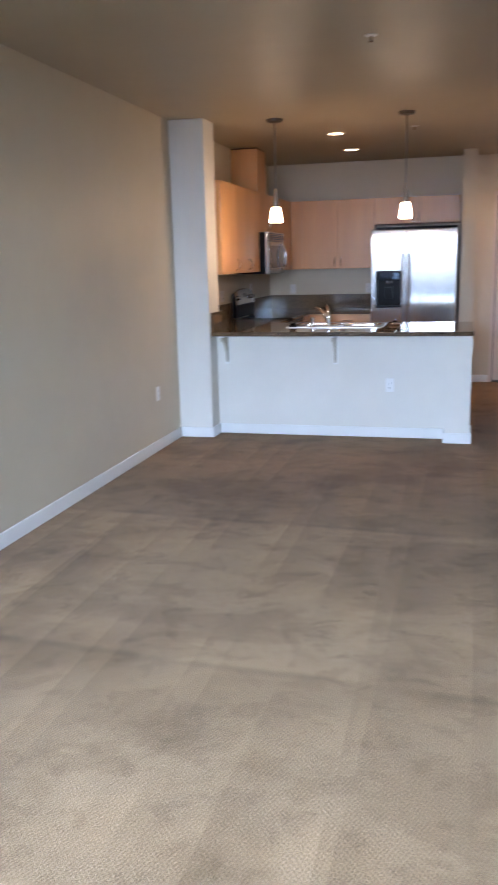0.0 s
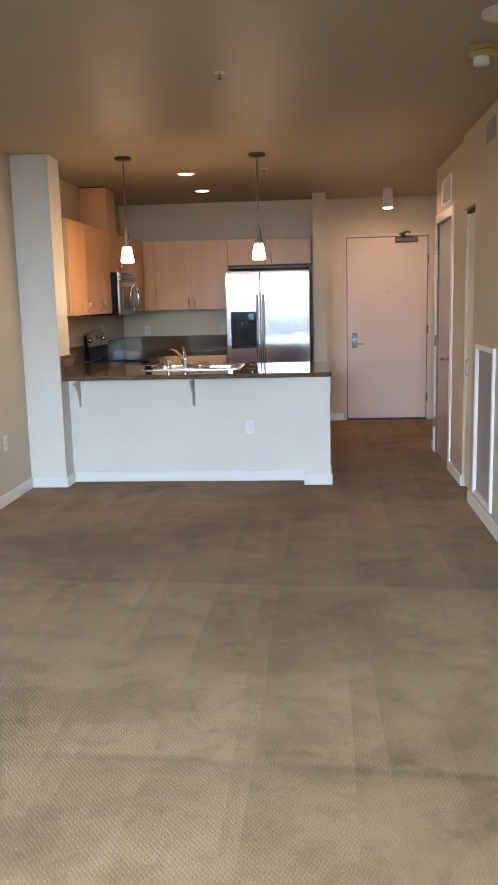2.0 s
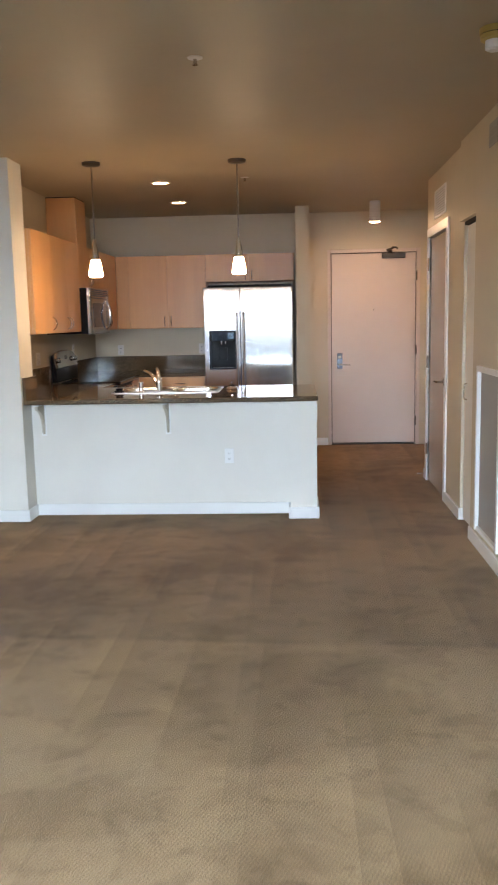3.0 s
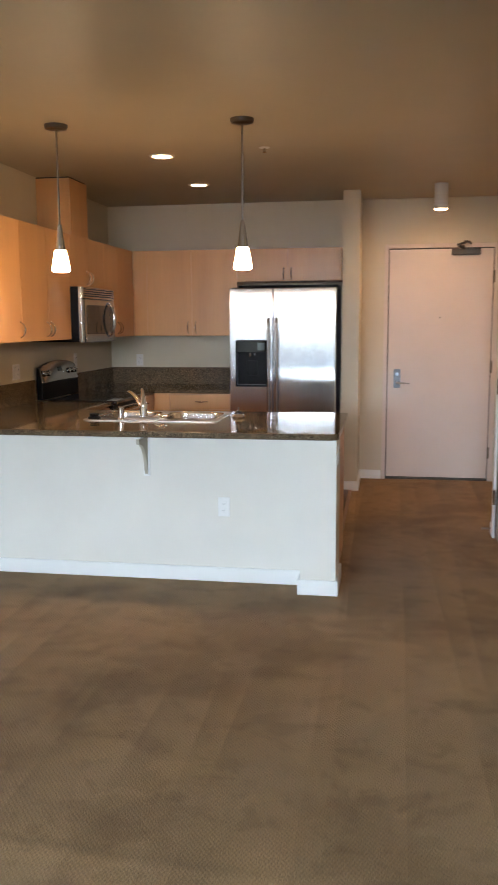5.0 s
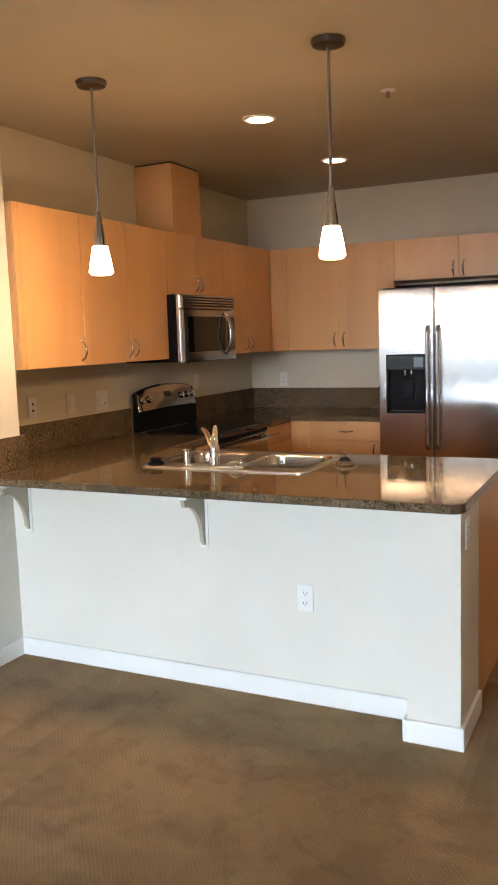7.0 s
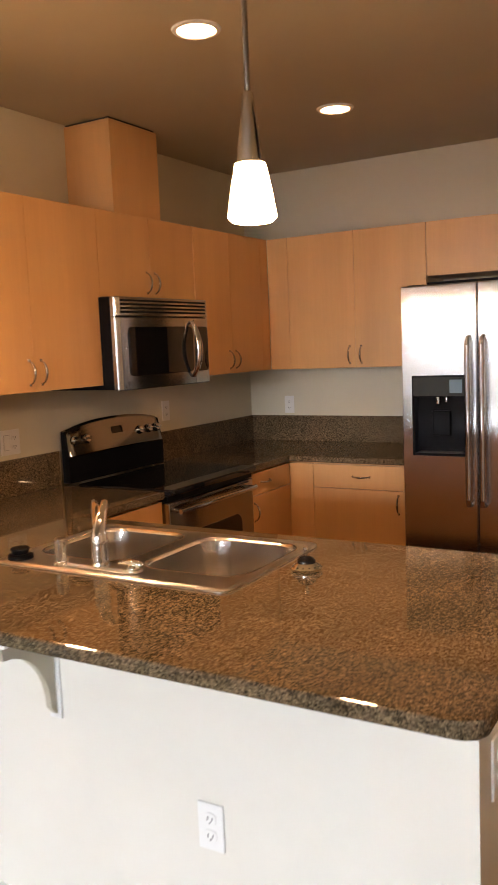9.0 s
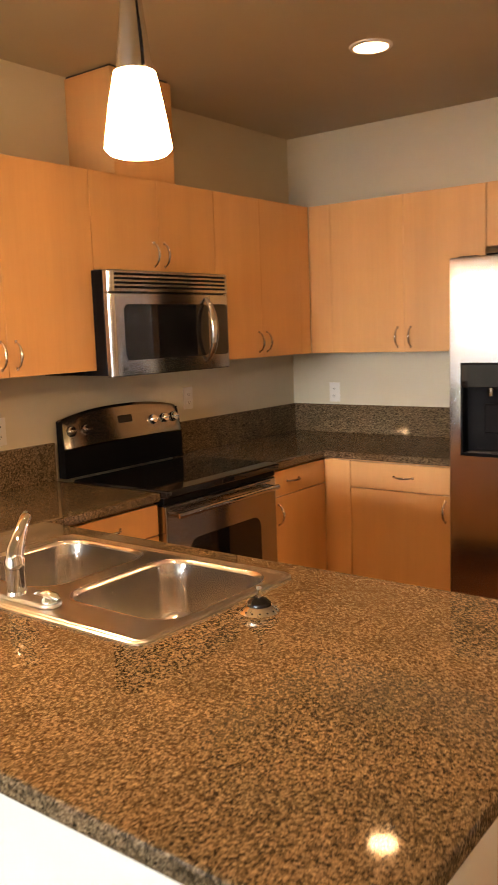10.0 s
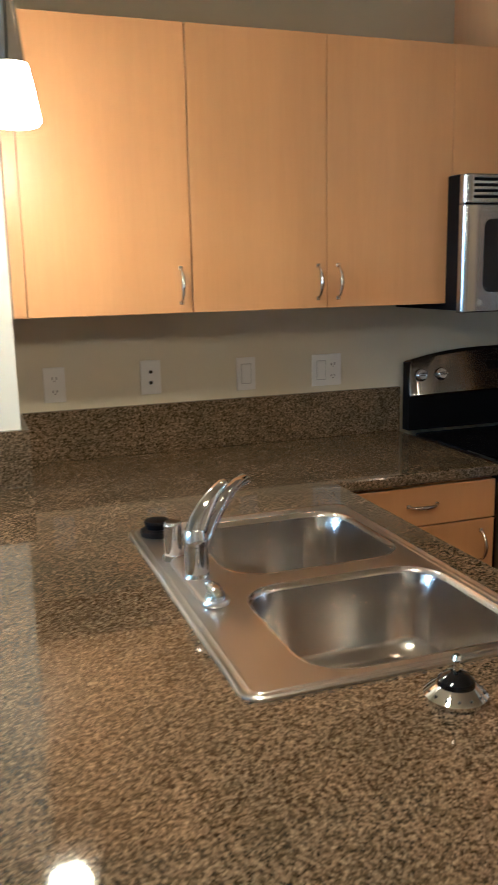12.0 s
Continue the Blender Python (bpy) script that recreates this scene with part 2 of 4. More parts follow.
def wood_floor_mat():
    m = Mat("dark_cherry_floor", (0.12, 0.04, 0.018), 0.22)
    g = m.noise(5, 4, (9, 0.8, 9), 0.6)
    a = m.ramp(g, [(0.3, (0.075, 0.024, 0.011)), (0.7, (0.19, 0.068, 0.030))])
    info = m.node("ObjectInfo")
    a = m.mix(a, m.ramp(info.outputs["Random"], [(0, (0.75, 0.75, 0.75)), (1, (1.15, 1.15, 1.15))]), 1.0, "MULTIPLY")
    m.base(a).rough(g, 0.16, 0.3).bump(g, 0.06, 0.001)
    return m.m


def glow(name, c, strength):
    m = Mat(name, c, 0.4)
    m.b.inputs["Emission Color"].default_value = rgb(c)
    m.b.inputs["Emission Strength"].default_value = strength
    return m.m


SINK_RIM = Mat("satin_sink_rim", (0.62, 0.595, 0.575), 0.28, 1.0).m
CARPET, MAPLE, GRANITE, CHERRY = carpet_mat(), maple_mat(), granite_mat(), wood_floor_mat()
SHADE = glow("lit_frosted_glass", (1.0, 0.65, 0.35), 18.5 * LAMP)
BULB = glow("lit_bulb", (1.0, 0.65, 0.35), 60.0 * LAMP)
CAN = glow("lit_can_lens", (1.0, 0.62, 0.32), 5.2 * LAMP)
CAN_HALL = glow("lit_hall_lens", (1.0, 0.58, 0.29), 112.0 * LAMP)
GLASS = Mat("window_glass", (1, 1, 1), 0.0)
GLASS.b.inputs["Transmission Weight"].default_value = 1.0
GLASS.b.inputs["IOR"].default_value = 1.1
GLASS = GLASS.m
CONCRETE = paint("pale_concrete", (0.50, 0.49, 0.47), 0.8, 0.4)
GROUND = paint("grey_green_ground", (0.36, 0.41, 0.46), 0.9, 0.0)

# ---- building helpers ----
ORIGIN = {}


def box(bm, x0, x1, y0, y1, z0, z1, bevel=0.0, turn=0.0):
    """A box between two corners, its edges eased, leaned by turn degrees about its own y axis."""
    made = bmesh.ops.create_cube(bm, size=1.0)["verts"]
    bmesh.ops.scale(bm, verts=made, vec=(x1 - x0, y1 - y0, z1 - z0))
    if bevel:
        edges = list({e for v in made for e in v.link_edges})
        made = bmesh.ops.bevel(bm, geom=edges, offset=bevel, segments=2, affect="EDGES", profile=0.5)["verts"]
    if turn:
        bmesh.ops.rotate(bm, verts=made, cent=(0, 0, 0), matrix=Matrix.Rotation(radians(turn), 3, "Y"))
    bmesh.ops.translate(bm, verts=made, vec=((x0 + x1) / 2, (y0 + y1) / 2, (z0 + z1) / 2))
    return made


def loft(bm, rings, cap_a=True, cap_b=True, smooth=True):
    """A skin over rings of points, all of one count."""
    rows = [[bm.verts.new(p) for p in ring] for ring in rings]
    n = len(rows[0])
    for a, b in zip(rows, rows[1:]):
        for i in range(n):
            f = bm.faces.new((a[i], a[(i + 1) % n], b[(i + 1) % n], b[i]))
            f.smooth = smooth
    if cap_a:
        bm.faces.new(rows[0][::-1])
    if cap_b:
        bm.faces.new(rows[-1])
    return rows


def circle(c, r, n=24, axis="z"):
    pts = []
    for i in range(n):
        a, b = r * math.cos(2 * math.pi * i / n), r * math.sin(2 * math.pi * i / n)
        pts.append({"z": (c[0] + a, c[1] + b, c[2]), "y": (c[0] + b, c[1], c[2] + a), "x": (c[0], c[1] + a, c[2] + b)}[axis])
    return pts


def turned(bm, x, y, profile, n=24):
    """A turned body about an upright axis; profile: radius and height, from below."""
    return loft(bm, [circle((x, y, z), r, n) for r, z in profile])


def turned_x(bm, x0, y, z, profile, n=20):
    """A turned body about an axis along +x; profile: radius and distance."""
    return loft(bm, [circle((x0 + d, y, z), r, n, "x") for r, d in profile])


def tube(bm, points, r, n=10, flat=1.0):
    """A round rod along points; r may be a list of radii."""
    pts = [Vector(p) for p in points]
    radii = r if isinstance(r, (list, tuple)) else [r] * len(pts)
    way = (pts[1] - pts[0]).normalized()
    side = way.cross(Vector((0.31, 0.17, 0.93))).normalized()
    rings = []
    for i, p in enumerate(pts):
        d = (pts[min(i + 1, len(pts) - 1)] - pts[max(i - 1, 0)]).normalized()
        side = (side - d * side.dot(d)).normalized()
        up = d.cross(side)
        rings.append([p + radii[i] * (math.cos(2 * math.pi * k / n) * side + flat * math.sin(2 * math.pi * k / n) * up) for k in range(n)])
    return loft(bm, rings)


def rounded(x0, x1, y0, y1, r, z, n=6):
    """The outline of a rectangle with rounded corners, anticlockwise; r: one radius or four (from x0 y0, anticlockwise)."""
    rr = r if isinstance(r, (list, tuple)) else [r] * 4
    pts = []
    for (cx, cy, sx, sy, a0), q in zip(((x0, y0, 1, 1, 180), (x1, y0, -1, 1, 270), (x1, y1, -1, -1, 0), (x0, y1, 1, -1, 90)), rr):
        for k in range(n + 1):
            a = radians(a0 + 90 * k / n)
            pts.append((cx + sx * q + q * math.cos(a), cy + sy * q + q * math.sin(a), z))
    return pts


def inset(points, d):
    """A closed outline moved inwards by d (anticlockwise outlines)."""
    out, n = [], len(points)
    for i in range(n):
        a, p, b = Vector(points[i - 1]), Vector(points[i]), Vector(points[(i + 1) % n])
        u, v = (p - a), (b - p)
        u = u.normalized() if u.length > 1e-7 else v.normalized()
        v = v.normalized() if v.length > 1e-7 else u
        nu, nv = Vector((-u.y, u.x, 0)), Vector((-v.y, v.x, 0))
        m = (nu + nv).normalized()
        out.append(tuple(p + m * d / max(m.dot(nu), 0.3)))
    return out


def slab(bm, outline, z0, z1, ease=0.004, holes=()):
    """A flat slab from an outline, with eased top and bottom edges, and holes through it."""
    at = lambda pts, z: [(p[0], p[1], z) for p in pts]  # noqa: E731
    inner = inset(outline, ease)
    mid = inset(outline, ease * 0.3)
    rings = [at(inner, z0), at(mid, z0 + ease * 0.3), at(outline, z0 + ease), at(outline, z1 - ease), at(mid, z1 - ease * 0.3), at(inner, z1)]
    rows = loft(bm, rings, cap_a=False, cap_b=False)
    for level, z, flip in ((rows[0], z0, True), (rows[-1], z1, False)):
        edges = [bm.edges.get((level[i], level[(i + 1) % len(level)])) for i in range(len(level))]
        for hole in holes:
            vs = [bm.verts.new((p[0], p[1], z)) for p in hole]
            edges += [bm.edges.new((vs[i], vs[(i + 1) % len(vs)])) for i in range(len(vs))]
        bmesh.ops.triangle_fill(bm, edges=edges, use_beauty=True, use_dissolve=False, normal=(0, 0, -1 if flip else 1))
    for hole in holes:
        loft(bm, [at(hole, z1), at(hole, z0)], False, False, False)
    bmesh.ops.remove_doubles(bm, verts=bm.verts[:], dist=1e-6)


def mesh_object(name, bm, material, sharp=38, fix=True):
    me = bpy.data.meshes.new(name)
    if fix:
        bmesh.ops.recalc_face_normals(bm, faces=bm.faces[:])
    lim = radians(sharp)
    for f in bm.faces:
        f.smooth = True
    for e in bm.edges:
        if len(e.link_faces) == 2:
            angle, areas = e.calc_face_angle(0), sorted(f.calc_area() for f in e.link_faces)
            # flat faces stay flat beside their eased edges
            level = any(max(abs(v) for v in f.normal) > 0.9999 for f in e.link_faces)
            e.smooth = not (angle > lim or (angle > 0.12 and (level or areas[1] > 5 * areas[0])))
    bm.to_mesh(me)
    bm.free()
    me.materials.append(material)
    return new(name, me)


def thing(name, label, category, at=(0, 0, 0), group="", kind=""):
    ob = new(name)
    ob.empty_display_size = 0.1
    ob.location = at
    ORIGIN[ob.name] = Vector(at)
    return tagged(ob, label, category, group, kind)


def part(name, bm, material, parent, label=""):
    """One mesh under a thing or a part, given in the world's metres."""
    o = ORIGIN[parent.name]
    bmesh.ops.translate(bm, verts=bm.verts[:], vec=-o)
    ob = mesh_object(name, bm, material)
    ob.parent = parent
    ORIGIN[ob.name] = o
    if label:
        tagged(ob, label)
    return ob


def boxes(*rows, bevel=0.0):
    bm = bmesh.new()
    for r in rows:
        box(bm, *r, bevel=bevel)
    return bm


def structure(name, bm, material, label, category="wall"):
    ob = tagged(mesh_object(name, bm, material), label, category, "", "structure")
    ORIGIN[ob.name] = Vector((0, 0, 0))
    return ob


# ---- the large structure ----
H = 2.666          # ceiling
LW = -2.085        # long west wall of living room and kitchen
KW, KN = LW, 10.978       # kitchen walls
HN = 11.0          # entry wall
HE, PE = 1.445, 1.41      # hall wall and the wall with the low panel
S = -1.0           # window wall

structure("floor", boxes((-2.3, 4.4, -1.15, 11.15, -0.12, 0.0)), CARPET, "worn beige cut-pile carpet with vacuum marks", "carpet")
structure("ceiling", boxes((-2.3, 4.4, -1.15, 11.15, H, H + 0.12)), CEIL, "smooth cream painted ceiling, toned down for its weaker light", "ceiling")
structure("wall_west", boxes((LW - 0.12, LW, S, 11.12, 0, H)), WALL, "long cream painted wall of living room and kitchen")
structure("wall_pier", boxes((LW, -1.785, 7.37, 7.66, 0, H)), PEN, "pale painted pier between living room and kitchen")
structure("wall_kitchen_north", boxes((LW, 0.27, KN, HN + 0.12, 0, H)), WALL, "cream painted kitchen wall behind the refrigerator")
structure("wall_stub", boxes((0.27, 0.42, 10.38, HN, 0, H)), WALL, "narrow cream painted wall end beside the refrigerator")
structure("wall_north", boxes((0.27, 0.652, HN, HN + 0.12, 0, H), (1.668, 1.92, HN, HN + 0.12, 0, H), (0.652, 1.668, HN, HN + 0.12, 2.23, H)), WALL, "cream painted entry wall around the front door")
structure("wall_hall_east", boxes((HE, HE + 0.12, 7.345, 7.985, 0, H), (HE, HE + 0.12, 7.985, 8.825, 2.16, H), (HE, 1.92, 8.825, 8.96, 0, H), (1.80, 1.92, 8.96, HN, 0, H)), WALL, "cream painted hall wall around the side door")
structure(
    "wall_east",
    boxes(
        (PE, HE + 0.12, 6.82, 7.345, 2.13, H), (PE, HE + 0.12, 6.64, 6.82, 0, H),
        (PE, HE + 0.12, 6.04, 6.64, 0, 0.115), (PE, HE + 0.12, 6.04, 6.64, 1.17, H), (PE + 0.05, HE + 0.12, 6.04, 6.64, 0.115, 1.17),
        (PE, HE + 0.12, 5.72, 6.04, 0, H), (PE, HE + 0.12, 4.2, 5.72, 2.15, H), (PE, HE + 0.12, S, 4.2, 0, H),
    ),
    WALL, "cream painted living room wall with a low recess and a wide opening")
structure("wall_closet", boxes((HE + 0.07, HE + 0.12, 6.82, 7.345, 0, 2.13)), WALL, "painted back of the shallow closet opening")
structure("wall_south", boxes((LW, -1.80, S - 0.12, S, 0, H), (1.15, HE + 0.12, S - 0.12, S, 0, H), (-1.80, 1.15, S - 0.12, S, 2.45, H)), WALL, "cream painted wall around the wide window")
structure("wall_bedroom", boxes((4.28, 4.4, S, 11.05, 0, H), (1.92, 4.28, 2.2, 2.32, 0, H), (HE + 0.12, 1.92, 2.2, 2.32, 0, H), (1.92, 4.28, 7.4, 7.52, 0, H)), WALL, "plain painted walls of the room beyond the opening")
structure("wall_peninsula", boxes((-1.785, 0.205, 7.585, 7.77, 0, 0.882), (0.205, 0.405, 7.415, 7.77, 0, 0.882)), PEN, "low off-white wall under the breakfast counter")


def baseboard(name, runs):
    """Runs of skirting: x0 x1 y0 y1 of each board on the floor."""
    bm = bmesh.new()
    for x0, x1, y0, y1 in runs:
        box(bm, x0, x1, y0, y1, 0.0, 0.088, 0.004)
    structure(name, bm, TRIM, "white painted baseboard", "baseboard")


B = 0.015
baseboard("baseboard_west", [(LW, LW + B, S, 7.355)])
baseboard("baseboard_pier", [(LW, -1.785, 7.37 - B, 7.37), (-1.785, -1.785 + B, 7.37 - B, 7.57)])
baseboard("baseboard_peninsula", [(-1.785, 0.190, 7.585 - B, 7.585), (0.190, 0.205, 7.40, 7.585), (0.205, 0.42, 7.40, 7.415), (0.405, 0.42, 7.415, 7.77)])
baseboard("baseboard_stub", [(0.27, 0.435, 10.365, 10.38), (0.42, 0.435, 10.38, HN - B), (0.42, 0.63, HN - B, HN)])
baseboard("baseboard_hall", [(HE - B, HE, 7.33, 7.915), (HE - B, HE, 8.90, 8.975), (HE, 1.785, 8.96, 8.975), (1.785, 1.80, 8.96, HN), (HE, HE + 0.05, 7.33, 7.345)])
baseboard("baseboard_east", [(PE - B, PE, 5.72, 6.82), (PE - B, PE, S, 4.12)])

# ---- window, balcony, ground ----
win = thing("window_1", "wide sliding glass door with white frame", "window", (-0.3, S - 0.06, 0), kind="structure")
for x0, x1 in ((-1.80, -1.75), (-0.35, -0.30), (1.10, 1.15)):
    part("window_frame", boxes((x0, x1, S - 0.10, S - 0.02, 0.0, 2.45), bevel=0.003), TRIM, win)
part("window_sill", boxes((-1.75, 1.10, S - 0.10, S - 0.02, 0.0, 0.05), bevel=0.003), TRIM, win)
part("window_head", boxes((-1.75, 1.10, S - 0.10, S - 0.02, 2.40, 2.45), bevel=0.003), TRIM, win)
for x0, x1 in ((-1.75, -0.35), (-0.30, 1.10)):
    pane = part("pane", boxes((x0, x1, S - 0.063, S - 0.057, 0.05, 2.40)), GLASS, win)
    pane.visible_shadow = False
structure("balcony_floor", boxes((-2.2, 1.8, -2.7, S - 0.12, -0.14, -0.02)), CONCRETE, "pale concrete balcony floor", "balcony")
structure("balcony_wall", boxes((-2.2, 1.8, -2.8, -2.7, -0.14, 1.04)), paint("blue_grey_paint", (0.46, 0.56, 0.66), 0.7, 0.2), "pale concrete balcony parapet", "balcony")
structure("ground", boxes((-900, 900, -900, 900, -12.2, -12.0)), GROUND, "distant grey-green ground outside", "ground")


# ---- doors and the hall ----
def casing(name, runs, parent=None, material=TRIM, bevel=0.004):
    bm = boxes(*runs, bevel=bevel)
    return part(name, bm, material, parent) if parent else structure(name, bm, material, "white painted door casing", "trim")


def hinge(parent, x, y, z, axis):
    bm = bmesh.new()
    loft(bm, [circle((x, y, z - 0.055), 0.0095, 12), circle((x, y, z + 0.055), 0.0095, 12)])
    if axis == "y":
        box(bm, x - 0.012, x + 0.012, y, y + 0.006, z - 0.048, z + 0.048)
    else:
        box(bm, x - 0.006, x, y - 0.026, y + 0.004, z - 0.05, z + 0.05)
    return part("hinge", bm, CANOPY if axis == "y" else CHROME, parent, "dull dark hinge" if axis == "y" else "bright metal hinge")


LOCK = Mat("worn_steel", (0.13, 0.145, 0.165), 0.35, 1.0).m
front = thing("door_1", "closed flush pale beige front door", "door", (1.155, HN, 0), kind="structure")
part("door_leaf", boxes((0.681, 1.636, HN + 0.012, HN + 0.057, 0.024, 2.202), bevel=0.002), FRONT_DOOR, front)
# near-black strips fill the gaps round the leaf with their shade
part("seal_and_gap_shade", boxes((0.672, 0.681, HN + 0.03, HN + 0.05, 0.015, 2.21), (1.636, 1.643, HN + 0.03, HN + 0.05, 0.015, 2.21), (0.681, 1.636, HN + 0.03, HN + 0.05, 2.202, 2.21), (0.681, 1.636, HN + 0.03, HN + 0.05, 0.015, 0.024)), DARK, front)
part("door_frame", boxes((0.634, 0.672, HN - 0.014, HN + 0.11, 0.0, 2.25), (1.643, 1.688, HN - 0.014, HN + 0.11, 0.0, 2.25), (0.672, 1.643, HN - 0.014, HN + 0.11, 2.21, 2.25), bevel=0.003), FRONT_DOOR, front, "painted steel door frame")
# dark metal here also stands for the shaded gap under the leaf
part("threshold", boxes((0.672, 1.643, HN + 0.002, HN + 0.10, 0.0, 0.014), bevel=0.003), CLOSER, front, "metal threshold, darkened for the gap under the leaf")
part("lock_plate", boxes((0.738, 0.802, HN + 0.002, HN + 0.012, 0.895, 1.075), bevel=0.004), LOCK, front)
bm = bmesh.new()
loft(bm, [circle((0.770, HN + 0.002, 1.03), 0.020, 16, "y"), circle((0.770, HN - 0.012, 1.03), 0.017, 16, "y")])
part("deadbolt", bm, CHROME, front)
bm = bmesh.new()
tube(bm, [(0.770, HN + 0.002, 0.945), (0.770, HN - 0.04, 0.945), (0.780, HN - 0.05, 0.945), (0.835, HN - 0.05, 0.943), (0.890, HN - 0.046, 0.94)], [0.012, 0.010, 0.010, 0.009, 0.007])
part("door_handle", bm, BRONZE, front, "dark pewter lever handle")
bm = bmesh.new()
loft(bm, [circle((1.160, HN + 0.012, 1.565), 0.009, 14, "y"), circle((1.160, HN + 0.008, 1.565), 0.008, 14, "y")])
part("peephole", bm, BRONZE, front)
for z in (0.28, 1.10, 1.94):
    hinge(front, 1.645, HN - 0.008, z, "y")
closer = thing("door_closer", "dark metal door closer with folding arm on the front door", "door closer", (1.36, HN - 0.03, 2.17))
part("body", boxes((1.25, 1.51, HN - 0.05, HN + 0.011, 2.14, 2.195), bevel=0.006), CLOSER, closer)
bm = bmesh.new()
tube(bm, [(1.35, HN - 0.03, 2.200), (1.30, HN - 0.12, 2.225), (1.35, HN - 0.22, 2.235)], 0.012)
tube(bm, [(1.35, HN - 0.22, 2.245), (1.40, HN - 0.11, 2.250), (1.42, HN - 0.014, 2.245)], 0.011)
part("arm", bm, CLOSER, closer)
bm = bmesh.new()
turned(bm, 1.35, HN - 0.03, [(0.016, 2.192), (0.016, 2.222), (0.010, 2.228)], 14)
part("spindle", bm, CLOSER, closer)

side = thing("door_2", "closed taupe interior door with lever handle", "door", (HE, 8.405, 0), kind="structure")
part("door_leaf", boxes((HE + 0.006, HE + 0.045, 8.0, 8.81, 0.012, 2.143), bevel=0.002), SIDE_DOOR, side)
part("door_frame", boxes((HE - 0.016, HE + 0.10, 7.915, 7.985, 0, 2.235), (HE - 0.016, HE + 0.10, 8.825, 8.90, 0, 2.235), (HE - 0.016, HE + 0.10, 7.985, 8.825, 2.158, 2.235), bevel=0.004), TRIM, side, "white painted casing")
for z in (0.30, 1.08, 1.93):
    hinge(side, HE - 0.012, 8.818, z, "x")
bm = bmesh.new()
loft(bm, [circle((HE + 0.006, 8.085, 0.955), 0.030, 20, "x"), circle((HE - 0.004, 8.085, 0.955), 0.028, 20, "x")])
part("rose", bm, NICKEL, side)
bm = bmesh.new()
tube(bm, [(HE - 0.002, 8.085, 0.955), (HE - 0.045, 8.085, 0.955), (HE - 0.055, 8.10, 0.955), (HE - 0.055, 8.20, 0.953)], [0.011, 0.010, 0.009, 0.007])
part("door_handle", bm, NICKEL, side, "satin nickel lever handle")

closet = thing("door_3", "pale sliding closet door with recessed pull", "closet door", (HE, 7.08, 0), kind="structure")
part("door_leaf", boxes((HE + 0.02, HE + 0.055, 6.825, 7.34, 0.015, 2.10), bevel=0.002), PEN, closet)
# shadow under the opening's head, put in as a near-black strip
part("head_shadow", boxes((HE + 0.0, HE + 0.068, 6.825, 7.34, 2.105, 2.128)), DARK, closet, "dark strip for the shadow under the opening head")
bm = bmesh.new()
tube(bm, [(HE + 0.02, 7.26, 0.89), (HE + 0.0, 7.26, 0.90), (HE - 0.005, 7.26, 0.95), (HE + 0.0, 7.26, 1.00), (HE + 0.02, 7.26, 1.01)], 0.005)
part("pull", bm, NICKEL, closet)

panel = thing("wall_panel", "white framed grey-beige access panel low in the wall", "access panel", (PE, 6.34, 0.6))
part("frame", boxes((PE - 0.018, PE + 0.05, 6.04, 6.075, 0.115, 1.17), (PE - 0.018, PE + 0.05, 6.605, 6.64, 0.115, 1.17), (PE - 0.018, PE + 0.05, 6.075, 6.605, 1.135, 1.17), (PE - 0.010, PE + 0.05, 6.075, 6.605, 0.115, 0.14), bevel=0.003), TRIM, panel, "white painted frame")
part("panel", boxes((PE + 0.006, PE + 0.026, 6.077, 6.603, 0.142, 1.133), bevel=0.003), GREY, panel, "flat grey-beige panel")

casing("trim_opening", [(PE - 0.012, HE + 0.135, 5.705, 5.72, 0, 2.15), (PE - 0.012, PE, 5.72, 5.75, 0, 2.18), (PE - 0.012, HE + 0.135, 4.2, 5.705, 2.135, 2.15), (PE - 0.012, HE + 0.135, 4.185, 4.2, 0, 2.15)])

# ---- vents, detectors, sprinklers ----
vent = thing("wall_vent", "white louvred air vent above the side door", "vent", (HE, 8.32, 2.395))
part("frame", boxes((HE - 0.010, HE, 8.07, 8.09, 2.285, 2.51), (HE - 0.010, HE, 8.55, 8.57, 2.285, 2.51), (HE - 0.010, HE, 8.09, 8.55, 2.285, 2.303), (HE - 0.010, HE, 8.09, 8.55, 2.492, 2.51), bevel=0.002), TRIM, vent)
part("backing", boxes((HE - 0.002, HE, 8.09, 8.55, 2.303, 2.492)), GREY, vent)
for i in range(9):
    bm = bmesh.new()
    z = 2.312 + i * 0.020
    box(bm, HE - 0.012, HE - 0.003, 8.09, 8.55, z - 0.001, z + 0.009, turn=35)
    part("slat", bm, TRIM, vent)
thermo = thing("wall_grille", "small grey grille high on the living room wall", "grille", (PE, 6.345, 2.515))
part("plate", boxes((PE - 0.008, PE, 6.22, 6.47, 2.452, 2.585), bevel=0.003), GREY, thermo)
for i in range(5):
    part("slat", boxes((PE - 0.011, PE - 0.008, 6.235, 6.455, 2.464 + i * 0.023, 2.475 + i * 0.023)), GREY, thermo)

disc = thing("ceiling_speaker", "round white ceiling cover plate", "ceiling plate", (1.10, 4.56, H))
bm = bmesh.new()
turned(bm, 1.10, 4.56, [(0.085, H - 0.022), (0.098, H - 0.016), (0.10, H - 0.001)], 32)
part("cover", bm, PLASTIC, disc)
smoke = thing("smoke_detector", "yellowed smoke detector with white sounder on the ceiling", "smoke detector", (1.105, 5.06, H))
bm = bmesh.new()
turned(bm, 1.105, 5.06, [(0.050, H - 0.052), (0.064, H - 0.045), (0.066, H - 0.028)], 28)
part("body", bm, YELLOWED, smoke, "yellowed plastic body")
bm = bmesh.new()
